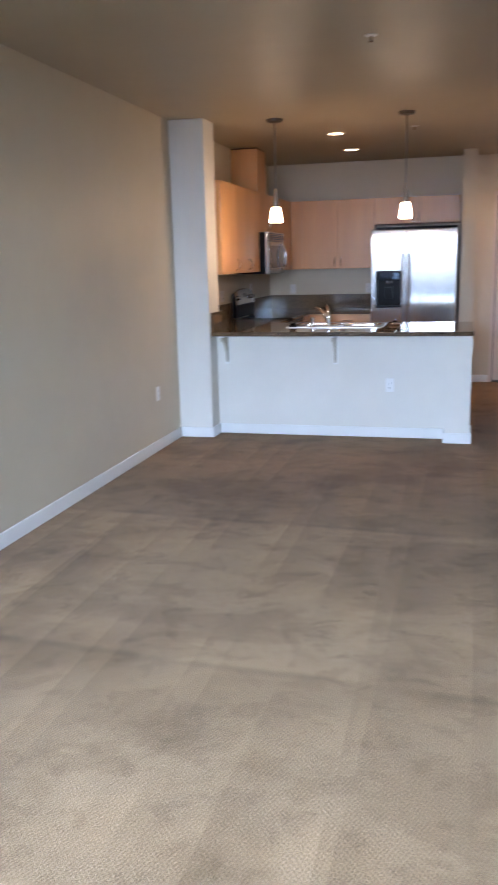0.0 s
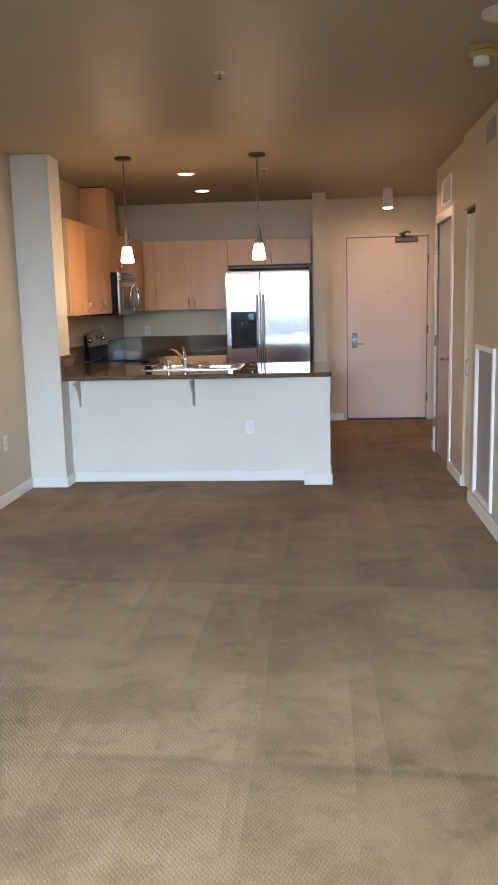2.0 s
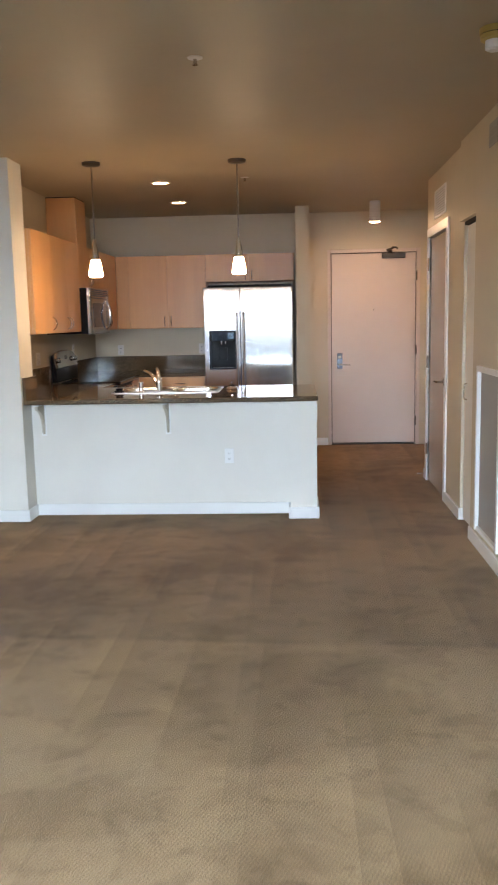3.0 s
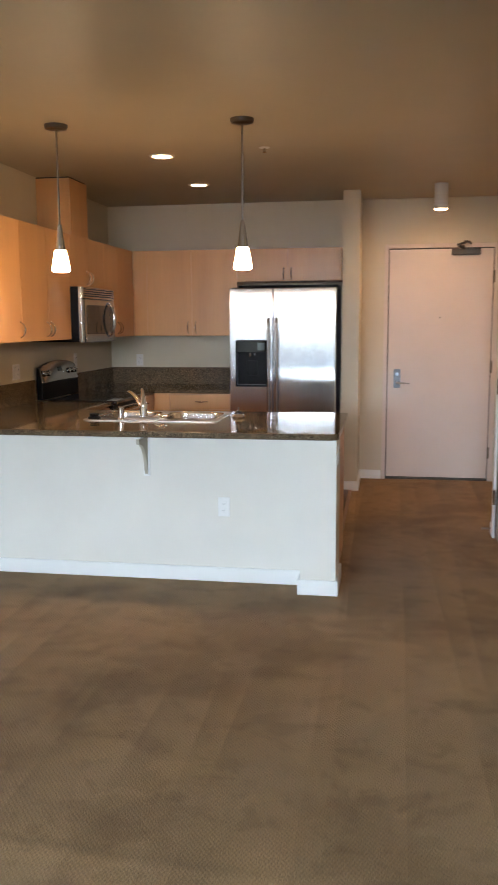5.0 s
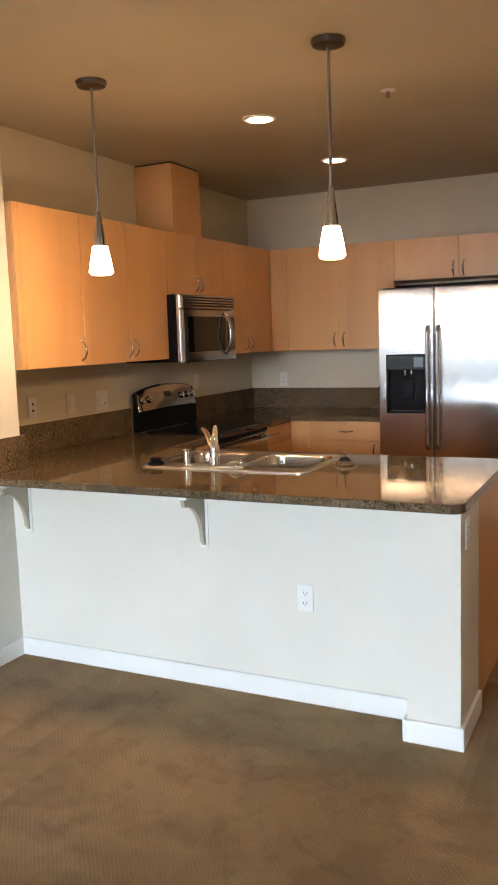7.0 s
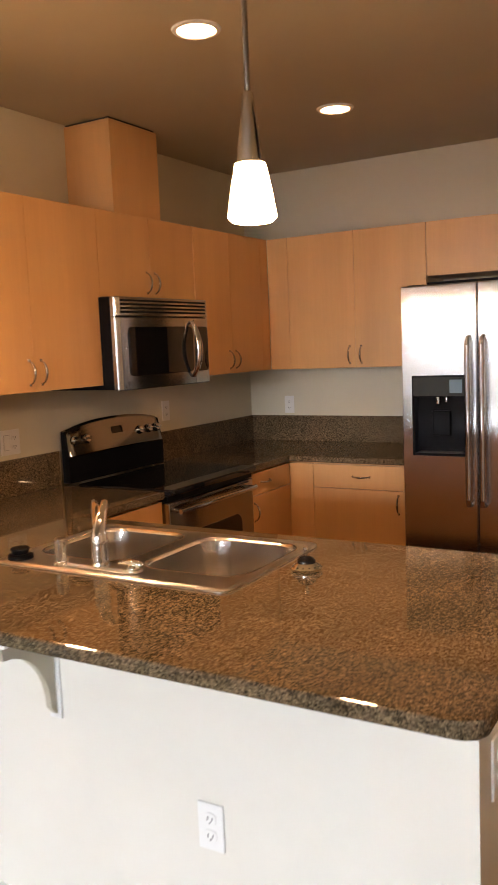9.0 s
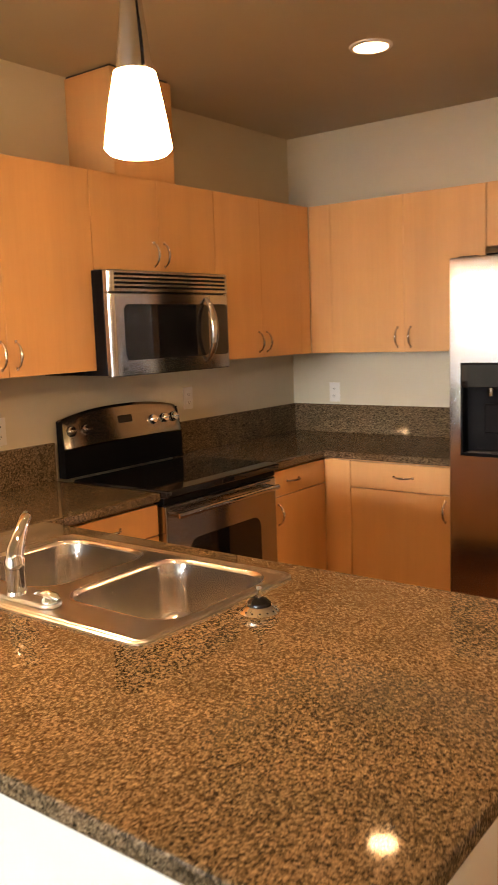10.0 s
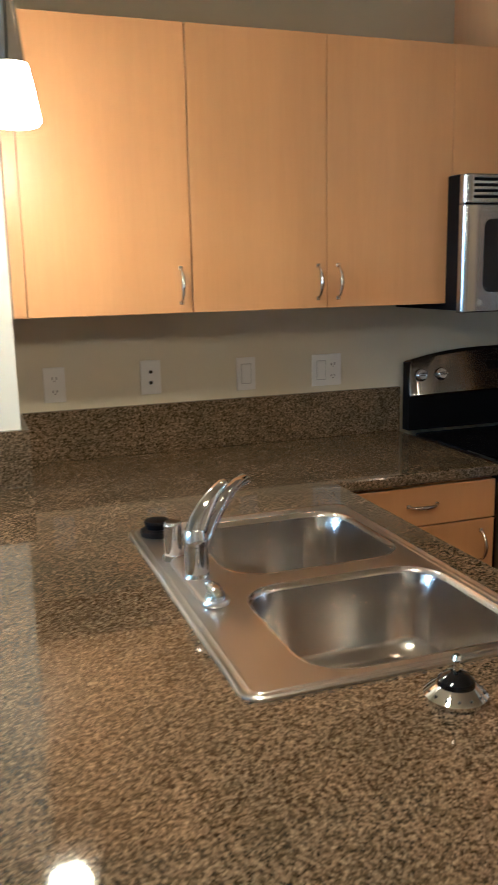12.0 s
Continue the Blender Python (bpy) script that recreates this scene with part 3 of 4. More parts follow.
turned(bm, 1.105, 5.06, [(0.060, H - 0.028), (0.060, H - 0.024)], 28)
part("gap", bm, BLACK, smoke)
bm = bmesh.new()
turned(bm, 1.105, 5.06, [(0.068, H - 0.024), (0.070, H - 0.012), (0.070, H - 0.001)], 28)
part("base", bm, YELLOWED, smoke)
bm = bmesh.new()
turned(bm, 1.095, 5.05, [(0.026, H - 0.092), (0.038, H - 0.085), (0.038, H - 0.053)], 20)
part("sounder", bm, PLASTIC, smoke, "white plastic sounder")

sprinkler = thing("sprinkler", "small white ceiling sprinkler head", "sprinkler", (-0.185, 5.29, H), "ceiling sprinklers")
bm = bmesh.new()
turned(bm, -0.185, 5.29, [(0.033, H - 0.005), (0.036, H - 0.001)], 20)
part("escutcheon", bm, PLASTIC, sprinkler)
bm = bmesh.new()
turned(bm, -0.185, 5.29, [(0.009, H - 0.03), (0.009, H - 0.008)], 12)
turned(bm, -0.185, 5.29, [(0.013, H - 0.034), (0.013, H - 0.032)], 16)
part("head", bm, NICKEL, sprinkler)
copy_thing(sprinkler, Matrix.Translation((-0.151, 8.50, H)))

# ---- lamps ----
PX, PY = -1.25, 7.665
pendant = thing("pendant_lamp", "lit pendant lamp with frosted glass shade on a pewter stem", "pendant lamp", (PX, PY, H), "pendants over the counter")
bm = bmesh.new()
turned(bm, PX, PY, [(0.030, H - 0.030), (0.062, H - 0.024), (0.068, H - 0.012), (0.068, H - 0.001)], 32)
part("canopy", bm, CANOPY, pendant, "dark pewter canopy")
bm = bmesh.new()
turned(bm, PX, PY, [(0.0065, 2.098), (0.0065, H - 0.03)], 12)
part("stem", bm, BRONZE, pendant)
bm = bmesh.new()
turned(bm, PX, PY, [(0.029, 1.956), (0.028, 1.973), (0.020, 2.038), (0.012, 2.103), (0.008, 2.108)], 24)
part("socket_cover", bm, NICKEL, pendant, "satin metal cone")
bm = bmesh.new()
tube(bm, [(PX + 0.030, PY - 0.010, 1.958), (PX + 0.026, PY - 0.008, 1.998), (PX + 0.012, PY - 0.004, 2.085)], 0.0017, 6)
part("cord", bm, BLACK, pendant)
bm = bmesh.new()
turned(bm, PX, PY, [(0.020, 1.838), (0.050, 1.836), (0.054, 1.841), (0.045, 1.898), (0.037, 1.938), (0.033, 1.955), (0.020, 1.956)], 32)
part("shade", bm, SHADE, pendant, "glowing frosted glass shade")
bm = bmesh.new()
turned(bm, PX, PY, [(0.040, 1.830), (0.046, 1.832), (0.047, 1.836)], 28)
part("bulb", bm, BULB, pendant, "bright round bulb in the open end of the shade")
copy_thing(pendant, Matrix.Translation((-0.164, 7.717, H)))

can = thing("recessed_light", "lit recessed ceiling light with white trim ring", "recessed light", (-0.884, 8.64, H), "recessed kitchen lights")
bm = bmesh.new()
loft(bm, [circle((-0.884, 8.64, H - 0.0005), 0.088, 32), circle((-0.884, 8.64, H - 0.007), 0.084, 32), circle((-0.884, 8.64, H - 0.009), 0.070, 32), circle((-0.884, 8.64, H - 0.0005), 0.066, 32)], False, False)
part("trim_ring", bm, PLASTIC, can)
bm = bmesh.new()
turned(bm, -0.884, 8.64, [(0.066, H - 0.005), (0.066, H - 0.001)], 28)
part("lens", bm, CAN, can, "glowing lens")
copy_thing(can, Matrix.Translation((-0.90, 9.85, H)))

cyl = thing("ceiling_lamp", "lit white cylinder lamp on the entry ceiling", "ceiling lamp", (1.093, 10.18, H))
bm = bmesh.new()
loft(bm, [circle((1.093, 10.18, z), r, 28) for r, z in ((0.050, 2.490), (0.052, 2.457), (0.055, 2.456), (0.056, 2.470), (0.056, H - 0.001))], False, True)
part("housing", bm, PLASTIC, cyl)
bm = bmesh.new()
turned(bm, 1.093, 10.18, [(0.030, 2.450), (0.044, 2.4535), (0.0505, 2.459), (0.0505, 2.476)], 24)
part("lens", bm, CAN_HALL, cyl, "glowing lens")


# ---- kitchen cabinets ----
def bow_pull(parent, x, y, z, way="x", up="z", length=0.10):
    """A bowed pull on a front that faces way; up: the axis it runs along."""
    ax = {"x": Vector((1, 0, 0)), "y": Vector((0, 1, 0)), "z": Vector((0, 0, 1))}
    out, run, c = ax[way[-1]] * (-1 if way[0] == "-" else 1), ax[up], Vector((x, y, z))
    pts, radii = [], []
    for k in range(11):
        s = k / 10 * 2 - 1
        pts.append(c + run * (s * length / 2) + out * (0.002 + 0.030 * math.cos(s * math.pi / 2) ** 0.6))
        radii.append(0.0035 + 0.0030 * (1 - abs(s)))
    bm = bmesh.new()
    tube(bm, pts, radii, 10)
    for s in (-1, 1):
        p = c + run * (s * length / 2)
        d = [0.006, 0.006, 0.006]
        d[list(out).index(max(out, key=abs))] = 0.004
        box(bm, p.x - d[0], p.x + d[0], p.y - d[1], p.y + d[1], p.z - d[2], p.z + d[2], 0.0015)
    return part("handle", bm, NICKEL, parent, "bowed satin nickel pull")


def wall_cabinet_west(y0, y1, z0, z1, doors, label, pulls):
    """A wall unit on the kitchen's west wall: doors as y ranges, pulls as (door index, y, z)."""
    unit = thing("wall_cabinet", label, "cabinet", (KW, (y0 + y1) / 2, z0), "maple wall cabinets")
    part("body", boxes((KW + 0.001, -1.764, y0, y1, z0, z1), bevel=0.001), MAPLE, unit)
    leaves = [part("door", boxes((-1.762, -1.742, a + 0.0008, b - 0.0008, z0 + 0.001, z1 - 0.001), bevel=0.0012), MAPLE, unit, "flat maple veneer door") for a, b in doors]
    for i, y, z in pulls:
        bow_pull(leaves[i], -1.742, y, z)
    return unit


Z0, Z1 = 1.405, 2.205
wall_cabinet_west(7.662, 8.176, Z0, Z1, [(7.662, 7.70), (7.70, 8.176)], "single-door maple wall cabinet beside the pier", [(1, 8.142, 1.486)])
wall_cabinet_west(8.178, 9.054, Z0, Z1, [(8.178, 8.612), (8.612, 9.054)], "double-door maple wall cabinet over the counter", [(0, 8.582, 1.486), (1, 8.650, 1.486)])
wall_cabinet_west(9.056, 9.834, 1.812, Z1, [(9.056, 9.447), (9.447, 9.834)], "short double-door maple cabinet above the microwave", [(0, 9.414, 1.888), (1, 9.480, 1.888)])
wall_cabinet_west(9.836, 10.655, Z0, Z1, [(9.836, 10.199), (10.199, 10.562), (10.562, 10.655)], "double-door maple wall cabinet in the corner", [(0, 10.165, 1.485), (1, 10.233, 1.485)])


def wall_cabinet_north(x0, x1, z0, z1, doors, label, pulls):
    unit = thing("wall_cabinet", label, "cabinet", ((x0 + x1) / 2, KN, z0), "maple wall cabinets")
    part("body", boxes((x0, x1, 10.677, KN - 0.001, z0, z1), bevel=0.001), MAPLE, unit)
    leaves = [part("door", boxes((a + 0.0008, b - 0.0015, 10.655, 10.675, z0 + 0.001, z1 - 0.001), bevel=0.0012), MAPLE, unit, "flat maple veneer door") for a, b in doors]
    for i, x, z in pulls:
        bow_pull(leaves[i], x, 10.655, z, "-y")
    return unit


wall_cabinet_north(-1.740, -0.730, Z0, Z1, [(-1.740, -1.602), (-1.602, -1.166), (-1.166, -0.730)], "double-door maple wall cabinet beside the refrigerator", [(1, -1.204, 1.483), (2, -1.130, 1.483)])
wall_cabinet_north(-0.728, 0.25, 1.905, Z1, [(-0.728, -0.252), (-0.252, 0.231), (0.231, 0.25)], "short double-door maple cabinet over the refrigerator", [(0, -0.288, 1.975), (1, -0.216, 1.975)])
duct = thing("duct_cover", "boxed maple duct cover on top of the wall cabinets", "duct cover", (KW, 9.45, Z1))
part("box", boxes((KW + 0.001, -1.803, 9.265, 9.64, Z1 + 0.001, H - 0.012), bevel=0.001), MAPLE, duct)
part("shadow_gap", boxes((KW + 0.001, -1.812, 9.275, 9.63, H - 0.012, H - 0.001)), DARK, duct)


def base_west(y0, y1, label, drawer_pull):
    """A base unit below the west counter, facing +x, with a drawer over a door."""
    unit = thing("base_cabinet", label, "cabinet", (-1.75, (y0 + y1) / 2, 0), "maple base cabinets")
    part("body", boxes((KW + 0.001, -1.482, y0, y1, 0.10, 0.880)), MAPLE, unit)
    # toe kicks, here and below, are near-black sheets with recess shade painted in
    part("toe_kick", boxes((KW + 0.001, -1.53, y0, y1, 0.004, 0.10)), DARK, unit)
    d = part("drawer", boxes((-1.480, -1.460, y0 + 0.002, y1 - 0.002, 0.750, 0.872), bevel=0.0012), MAPLE, unit)
    bow_pull(d, -1.460, drawer_pull, 0.815, "x", "y")
    e = part("door", boxes((-1.480, -1.460, y0 + 0.002, y1 - 0.002, 0.112, 0.745), bevel=0.0012), MAPLE, unit)
    bow_pull(e, -1.460, y1 - 0.05 if drawer_pull < 9.2 else y0 + 0.05, 0.66)
    return unit


base_west(8.53, 9.062, "maple base cabinet with drawer beside the range", 8.80)
base_west(9.842, 10.318, "maple base cabinet with drawer in the corner", 10.02)
unit = thing("base_cabinet", "maple base cabinet with drawer next to the refrigerator", "cabinet", (-1.1, 10.65, 0), "maple base cabinets")
part("body", boxes((-1.475, -0.740, 10.340, KN - 0.001, 0.10, 0.880)), MAPLE, unit)
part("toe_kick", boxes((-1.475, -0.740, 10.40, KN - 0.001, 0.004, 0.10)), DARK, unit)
part("filler", boxes((-1.458, -1.310, 10.318, 10.338, 0.112, 0.872), bevel=0.001), MAPLE, unit)
d = part("drawer", boxes((-1.307, -0.742, 10.318, 10.338, 0.740, 0.872), bevel=0.0012), MAPLE, unit)
bow_pull(d, -1.012, 10.318, 0.807, "-y", "x")
e = part("door", boxes((-1.307, -0.742, 10.318, 10.338, 0.112, 0.735), bevel=0.0012), MAPLE, unit)
bow_pull(e, -0.795, 10.318, 0.66, "-y")
unit = thing("base_cabinet", "maple sink base cabinet behind the low wall", "cabinet", (-0.7, 8.1, 0), "maple base cabinets")
part("body", boxes((-1.784, -1.30, 7.772, 8.44, 0.10, 0.880), (-0.28, 0.375, 7.772, 8.44, 0.10, 0.880), (-1.30, -0.28, 7.772, 8.44, 0.10, 0.60), (-1.30, -0.28, 8.43, 8.44, 0.60, 0.880)), MAPLE, unit)
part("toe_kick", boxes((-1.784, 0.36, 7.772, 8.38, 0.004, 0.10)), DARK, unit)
part("end_panel", boxes((0.378, 0.394, 7.772, 8.462, 0.004, 0.880), bevel=0.001), MAPLE, unit)
for a, b in ((-1.44, -0.88), (-0.875, -0.29)):
    part("door", boxes((a, b, 8.442, 8.46, 0.112, 0.872), bevel=0.001), MAPLE, unit)

# unseen and assumed; added to tone the reflection in the refrigerator
dish = thing("dishwasher", "assumed stainless dishwasher with black control strip under the counter, out of view", "dishwasher", (0.045, 8.45, 0.1))
part("door", boxes((-0.285, 0.373, 8.442, 8.475, 0.112, 0.765), bevel=0.004), steel("brushed_steel_across", "x", (0.52, 0.52, 0.54), 0.12, 0.2), dish, "brushed stainless door")
part("control_panel", boxes((-0.285, 0.373, 8.442, 8.480, 0.770, 0.872), bevel=0.004), BLACK, dish)

# ---- worktop, splashbacks ----
ZT = 0.920
top = thing("worktop", "polished speckled brown granite worktop with sink cutout", "worktop", (-0.7, 7.95, 0.88))
SX0, SX1, SY0, SY1 = -1.224, -0.362, 7.851, 8.414


def corner(cx, cy, a0, r, n=8):
    return [(cx + r * math.cos(radians(a0 + 90 * k / n)), cy + r * math.sin(radians(a0 + 90 * k / n)), 0) for k in range(n + 1)]


outline = [(-1.784, 7.395, 0)] + corner(0.366, 7.447, 270, 0.052) + corner(0.388, 8.475, 0, 0.03) + [(-1.446, 8.505, 0), (-1.446, 9.064, 0), (KW + 0.001, 9.064, 0), (KW + 0.001, 7.662, 0), (-1.784, 7.662, 0)]
bm = bmesh.new()
slab(bm, outline, 0.884, ZT, 0.006, [rounded(SX0 + 0.02, SX1 - 0.02, SY0 + 0.02, SY1 - 0.02, 0.03, 0)])
part("peninsula_slab", bm, GRANITE, top)
bm = bmesh.new()
slab(bm, [(KW + 0.001, 9.840, 0), (-1.446, 9.840, 0), (-1.446, 10.292, 0), (-0.732, 10.292, 0), (-0.732, KN - 0.001, 0), (KW + 0.001, KN - 0.001, 0)], 0.884, ZT, 0.005)
part("corner_slab", bm, GRANITE, top)
part("splashback", boxes((KW + 0.001, KW + 0.021, 7.684, 9.062, ZT, 1.088), bevel=0.002), GRANITE, top, "granite splashback")
part("splashback", boxes((KW + 0.001, KW + 0.021, 9.842, KN - 0.022, ZT, 1.088), bevel=0.002), GRANITE, top, "granite splashback")
part("splashback", boxes((KW + 0.001, -0.732, KN - 0.021, KN - 0.001, ZT, 1.088), bevel=0.002), GRANITE, top, "granite splashback")
part("splashback", boxes((-1.784, -1.762, 7.398, 7.682, ZT, 1.088), bevel=0.002), GRANITE, top, "granite splashback")
part("splashback", boxes((KW + 0.001, -1.785, 7.662, 7.682, ZT, 1.088), bevel=0.002), GRANITE, top, "granite splashback")


def bracket(x):
    ob = thing("counter_bracket", "white painted steel bracket holding up the counter", "bracket", (x, 7.585, 0.75), "counter brackets")
    part("wall_plate", boxes((x - 0.02, x + 0.02, 7.577, 7.584, 0.628, 0.876), bevel=0.002), TRIM, ob)
    part("top_plate", boxes((x - 0.02, x + 0.02, 7.405, 7.576, 0.872, 0.882), bevel=0.002), TRIM, ob)
    bm = bmesh.new()
    pts = []
    for k in range(9):
        a = radians(90 * k / 8)
        pts.append((x, 7.555 - 0.145 * (1 - math.cos(a)), 0.665 + 0.175 * math.sin(a)))
    lower = [(x, 7.574, 0.642)] + pts + [(x, 7.405, 0.862), (x, 7.405, 0.871), (x, 7.574, 0.871)]
    for s in (-0.009, 0.009):
        vs = [bm.verts.new((p[0] + s, p[1], p[2])) for p in lower]
        bm.faces.new(vs if s > 0 else vs[::-1])
    vs = list(bm.verts)
    n = len(lower)
    for i in range(n):
        bm.faces.new((vs[i], vs[(i + 1) % n], vs[n + (i + 1) % n], vs[n + i]))
    part("gusset", bm, BEIGE, ob)
    return ob


first = bracket(-1.692)
copy_thing(first, Matrix.Translation((-0.726, 7.585, 0.75)))

# ---- sink, tap and what stands round them ----
sink = thing("sink", "double-bowl stainless steel drop-in sink", "sink", (-0.79, 8.13, ZT))
BOWLS = [(-1.190, -0.826, 7.985, 8.382, 0.088, 0.745), (-0.764, -0.398, 7.972, 8.382, 0.088, 0.745)]
bm = bmesh.new()
rim = rounded(SX0, SX1, SY0, SY1, 0.035, 0)
slab(bm, rim, ZT - 0.001, ZT + 0.005, 0.0029, [rounded(a, b, c, d, r, 0) for a, b, c, d, r, _ in BOWLS])
part("rim", bm, SINK_RIM, sink)
bm = bmesh.new()
loft(bm, [[(p[0], p[1], z) for p in inset(rim, d)] for d, z in ((-0.0015, ZT + 0.0005), (-0.0015, ZT + 0.005), (0.002, ZT + 0.0075), (0.006, ZT + 0.0068), (0.009, ZT + 0.0046))], False, False)
part("rolled_lip", bm, SINK_RIM, sink)
bm = bmesh.new()
loft(bm, [[(p[0], p[1], z) for p in inset(rim, d)] for d, z in ((0.0135, ZT + 0.0048), (0.0160, ZT + 0.0066), (0.0185, ZT + 0.0066), (0.0210, ZT + 0.0048))], False, False)
part("raised_bead", bm, SINK_RIM, sink)
for a, b, c, d, r, zb in BOWLS:
    bm = bmesh.new()
    rings = []
    for off, z in ((-0.004, ZT + 0.0052), (-0.0015, ZT + 0.0060), (0.002, ZT + 0.0035), (0.006, ZT - 0.006), (0.010, ZT - 0.06), (0.016, zb + 0.04), (0.028, zb + 0.014), (0.050, zb + 0.002), (0.10, zb)):
        rings.append([(p[0], p[1], z) for p in rounded(a + off, b - off, c + off, d - off, max(r - off * 0.4, 0.02), z)])
    cx, cy = (a + b) / 2, (c + d) / 2
    loft(bm, rings, False, True)
    part("bowl", bm, SINK, sink, "deep stainless bowl")
    bm = bmesh.new()
    turned(bm, cx, cy, [(0.045, zb + 0.001), (0.043, zb + 0.004), (0.030, zb + 0.003)], 24)
    part("drain", bm, CHROME, sink)

FX, FY, FZ = -0.840, 7.915, ZT + 0.005
tap = thing("faucet", "chrome single-lever kitchen faucet on the sink rim", "faucet", (FX, FY, FZ))
bm = bmesh.new()
slab(bm, rounded(FX - 0.125, FX + 0.150, FY - 0.028, FY + 0.028, 0.027, 0), FZ, FZ + 0.012, 0.005)
part("base_plate", bm, SINK_RIM, tap, "satin steel deck plate")
bm = bmesh.new()
turned(bm, FX, FY, [(0.027, FZ + 0.010), (0.025, FZ + 0.020), (0.0235, FZ + 0.075)], 24)
turned(bm, FX, FY, [(0.0255, FZ + 0.077), (0.0250, FZ + 0.095), (0.021, FZ + 0.108)], 24)
part("body", bm, CHROME, tap)
bm = bmesh.new()
dx, dy = -0.69, 0.725
sp = [(0.0, 0.050), (0.022, 0.066), (0.050, 0.096), (0.085, 0.122), (0.128, 0.144), (0.170, 0.156), (0.205, 0.160), (0.218, 0.153)]
tube(bm, [(FX + dx * s, FY + dy * s, FZ + z) for s, z in sp], [0.017, 0.017, 0.0165, 0.0155, 0.014, 0.0125, 0.0115, 0.0105], 14)
part("spout", bm, CHROME, tap)
bm = bmesh.new()
tube(bm, [(FX, FY, FZ + 0.090), (FX - 0.003, FY + 0.008, FZ + 0.118), (FX - 0.008, FY + 0.024, FZ + 0.145), (FX - 0.016, FY + 0.044, FZ + 0.168), (FX - 0.026, FY + 0.066, FZ + 0.184), (FX - 0.029, FY + 0.073, FZ + 0.185)], [0.023, 0.021, 0.0175, 0.014, 0.0115, 0.008], 14, 0.8)
part("lever", bm, CHROME, tap)
rest = thing("hand_sprayer", "chrome hand sprayer lying in its holder on the faucet plate", "sprayer", (FX + 0.115, FY, FZ + 0.012))
bm = bmesh.new()
turned(bm, FX + 0.122, FY, [(0.020, FZ + 0.0118), (0.019, FZ + 0.018), (0.014, FZ + 0.024)], 20)
part("base", bm, CHROME, rest)
bm = bmesh.new()
tube(bm, [(FX + 0.072, FY, FZ + 0.022), (FX + 0.090, FY, FZ + 0.026), (FX + 0.118, FY - 0.001, FZ + 0.029), (FX + 0.146, FY - 0.002, FZ + 0.027), (FX + 0.158, FY - 0.002, FZ + 0.022)], [0.006, 0.010, 0.014, 0.012, 0.006], 14, 0.8)
part("nozzle", bm, CHROME, rest)
spray = thing("air_gap", "chrome air gap cap on the sink rim", "air gap cap", (-0.985, 7.905, FZ))
bm = bmesh.new()
turned(bm, -0.985, 7.905, [(0.027, FZ), (0.024, FZ + 0.008), (0.018, FZ + 0.012)], 20)
part("collar", bm, CHROME, spray)
bm = bmesh.new()
turned(bm, -0.985, 7.905, [(0.0195, FZ + 0.011), (0.0195, FZ + 0.014), (0.0196, FZ + 0.045), (0.0196, FZ + 0.076), (0.0190, FZ + 0.080), (0.016, FZ + 0.083)], 20)
part("cap", bm, CHROME, spray)
stop = thing("sink_stopper", "black rubber sink stopper on the sink rim", "stopper", (-1.165, 7.912, FZ))
bm = bmesh.new()
turned(bm, -1.165, 7.912, [(0.040, FZ), (0.040, FZ + 0.012), (0.030, FZ + 0.016)], 20)
part("disc", bm, BLACK, stop)
bm = bmesh.new()
turned(bm, -1.165, 7.912, [(0.026, FZ + 0.016), (0.029, FZ + 0.026), (0.031, FZ + 0.030), (0.029, FZ + 0.034)], 16)
part("knob", bm, BLACK, stop)

basket = thing("sink_strainer", "chrome sink strainer basket with black rubber on the counter", "strainer", (-0.271, 8.134, ZT))
bm = bmesh.new()
turned(bm, -0.271, 8.134, [(0.036, ZT + 0.0005), (0.044, ZT + 0.004), (0.045, ZT + 0.010), (0.036, ZT + 0.018), (0.028, ZT + 0.024)], 28)
part("cup", bm, CHROME, basket)
bm = bmesh.new()
for k in range(14):
    a = 2 * math.pi * k / 14
    turned(bm, -0.271 + 0.0385 * math.cos(a), 8.134 + 0.0385 * math.sin(a), [(0.0022, ZT + 0.013), (0.0022, ZT + 0.0168)], 8)
part("holes", bm, DARK, basket)
bm = bmesh.new()
turned(bm, -0.271, 8.134, [(0.027, ZT + 0.022), (0.026, ZT + 0.031), (0.018, ZT + 0.039), (0.008, ZT + 0.043)], 24)
part("seal", bm, GLOSS, basket, "black rubber seal")
bm = bmesh.new()
turned(bm, -0.271, 8.134, [(0.0045, ZT + 0.044), (0.0045, ZT + 0.058), (0.0075, ZT + 0.061), (0.0055, ZT + 0.068)], 14)
part("post", bm, CHROME, basket)

# ---- range ----
RY0, RY1 = 9.068, 9.836
rng = thing("range", "black and stainless electric range with glass cooktop", "range", (-1.75, 9.45, 0))
part("body", boxes((KW + 0.012, -1.475, RY0, RY1, 0.06, 0.895), bevel=0.003), BLACK, rng, "black enamel body")
for x in (-2.0, -1.55):
    for y in (RY0 + 0.03, RY1 - 0.07):
        part("foot", boxes((x, x + 0.04, y, y + 0.04, 0.004, 0.06)), BLACK, rng)
bm = bmesh.new()
slab(bm, rounded(-1.97, -1.402, RY0 - 0.002, RY1 + 0.002, 0.018, 0), 0.896, 0.928, 0.007)
part("cooktop", bm, GLOSS, rng, "glossy black glass cooktop")
bm = bmesh.new()
n = 18
rings = []
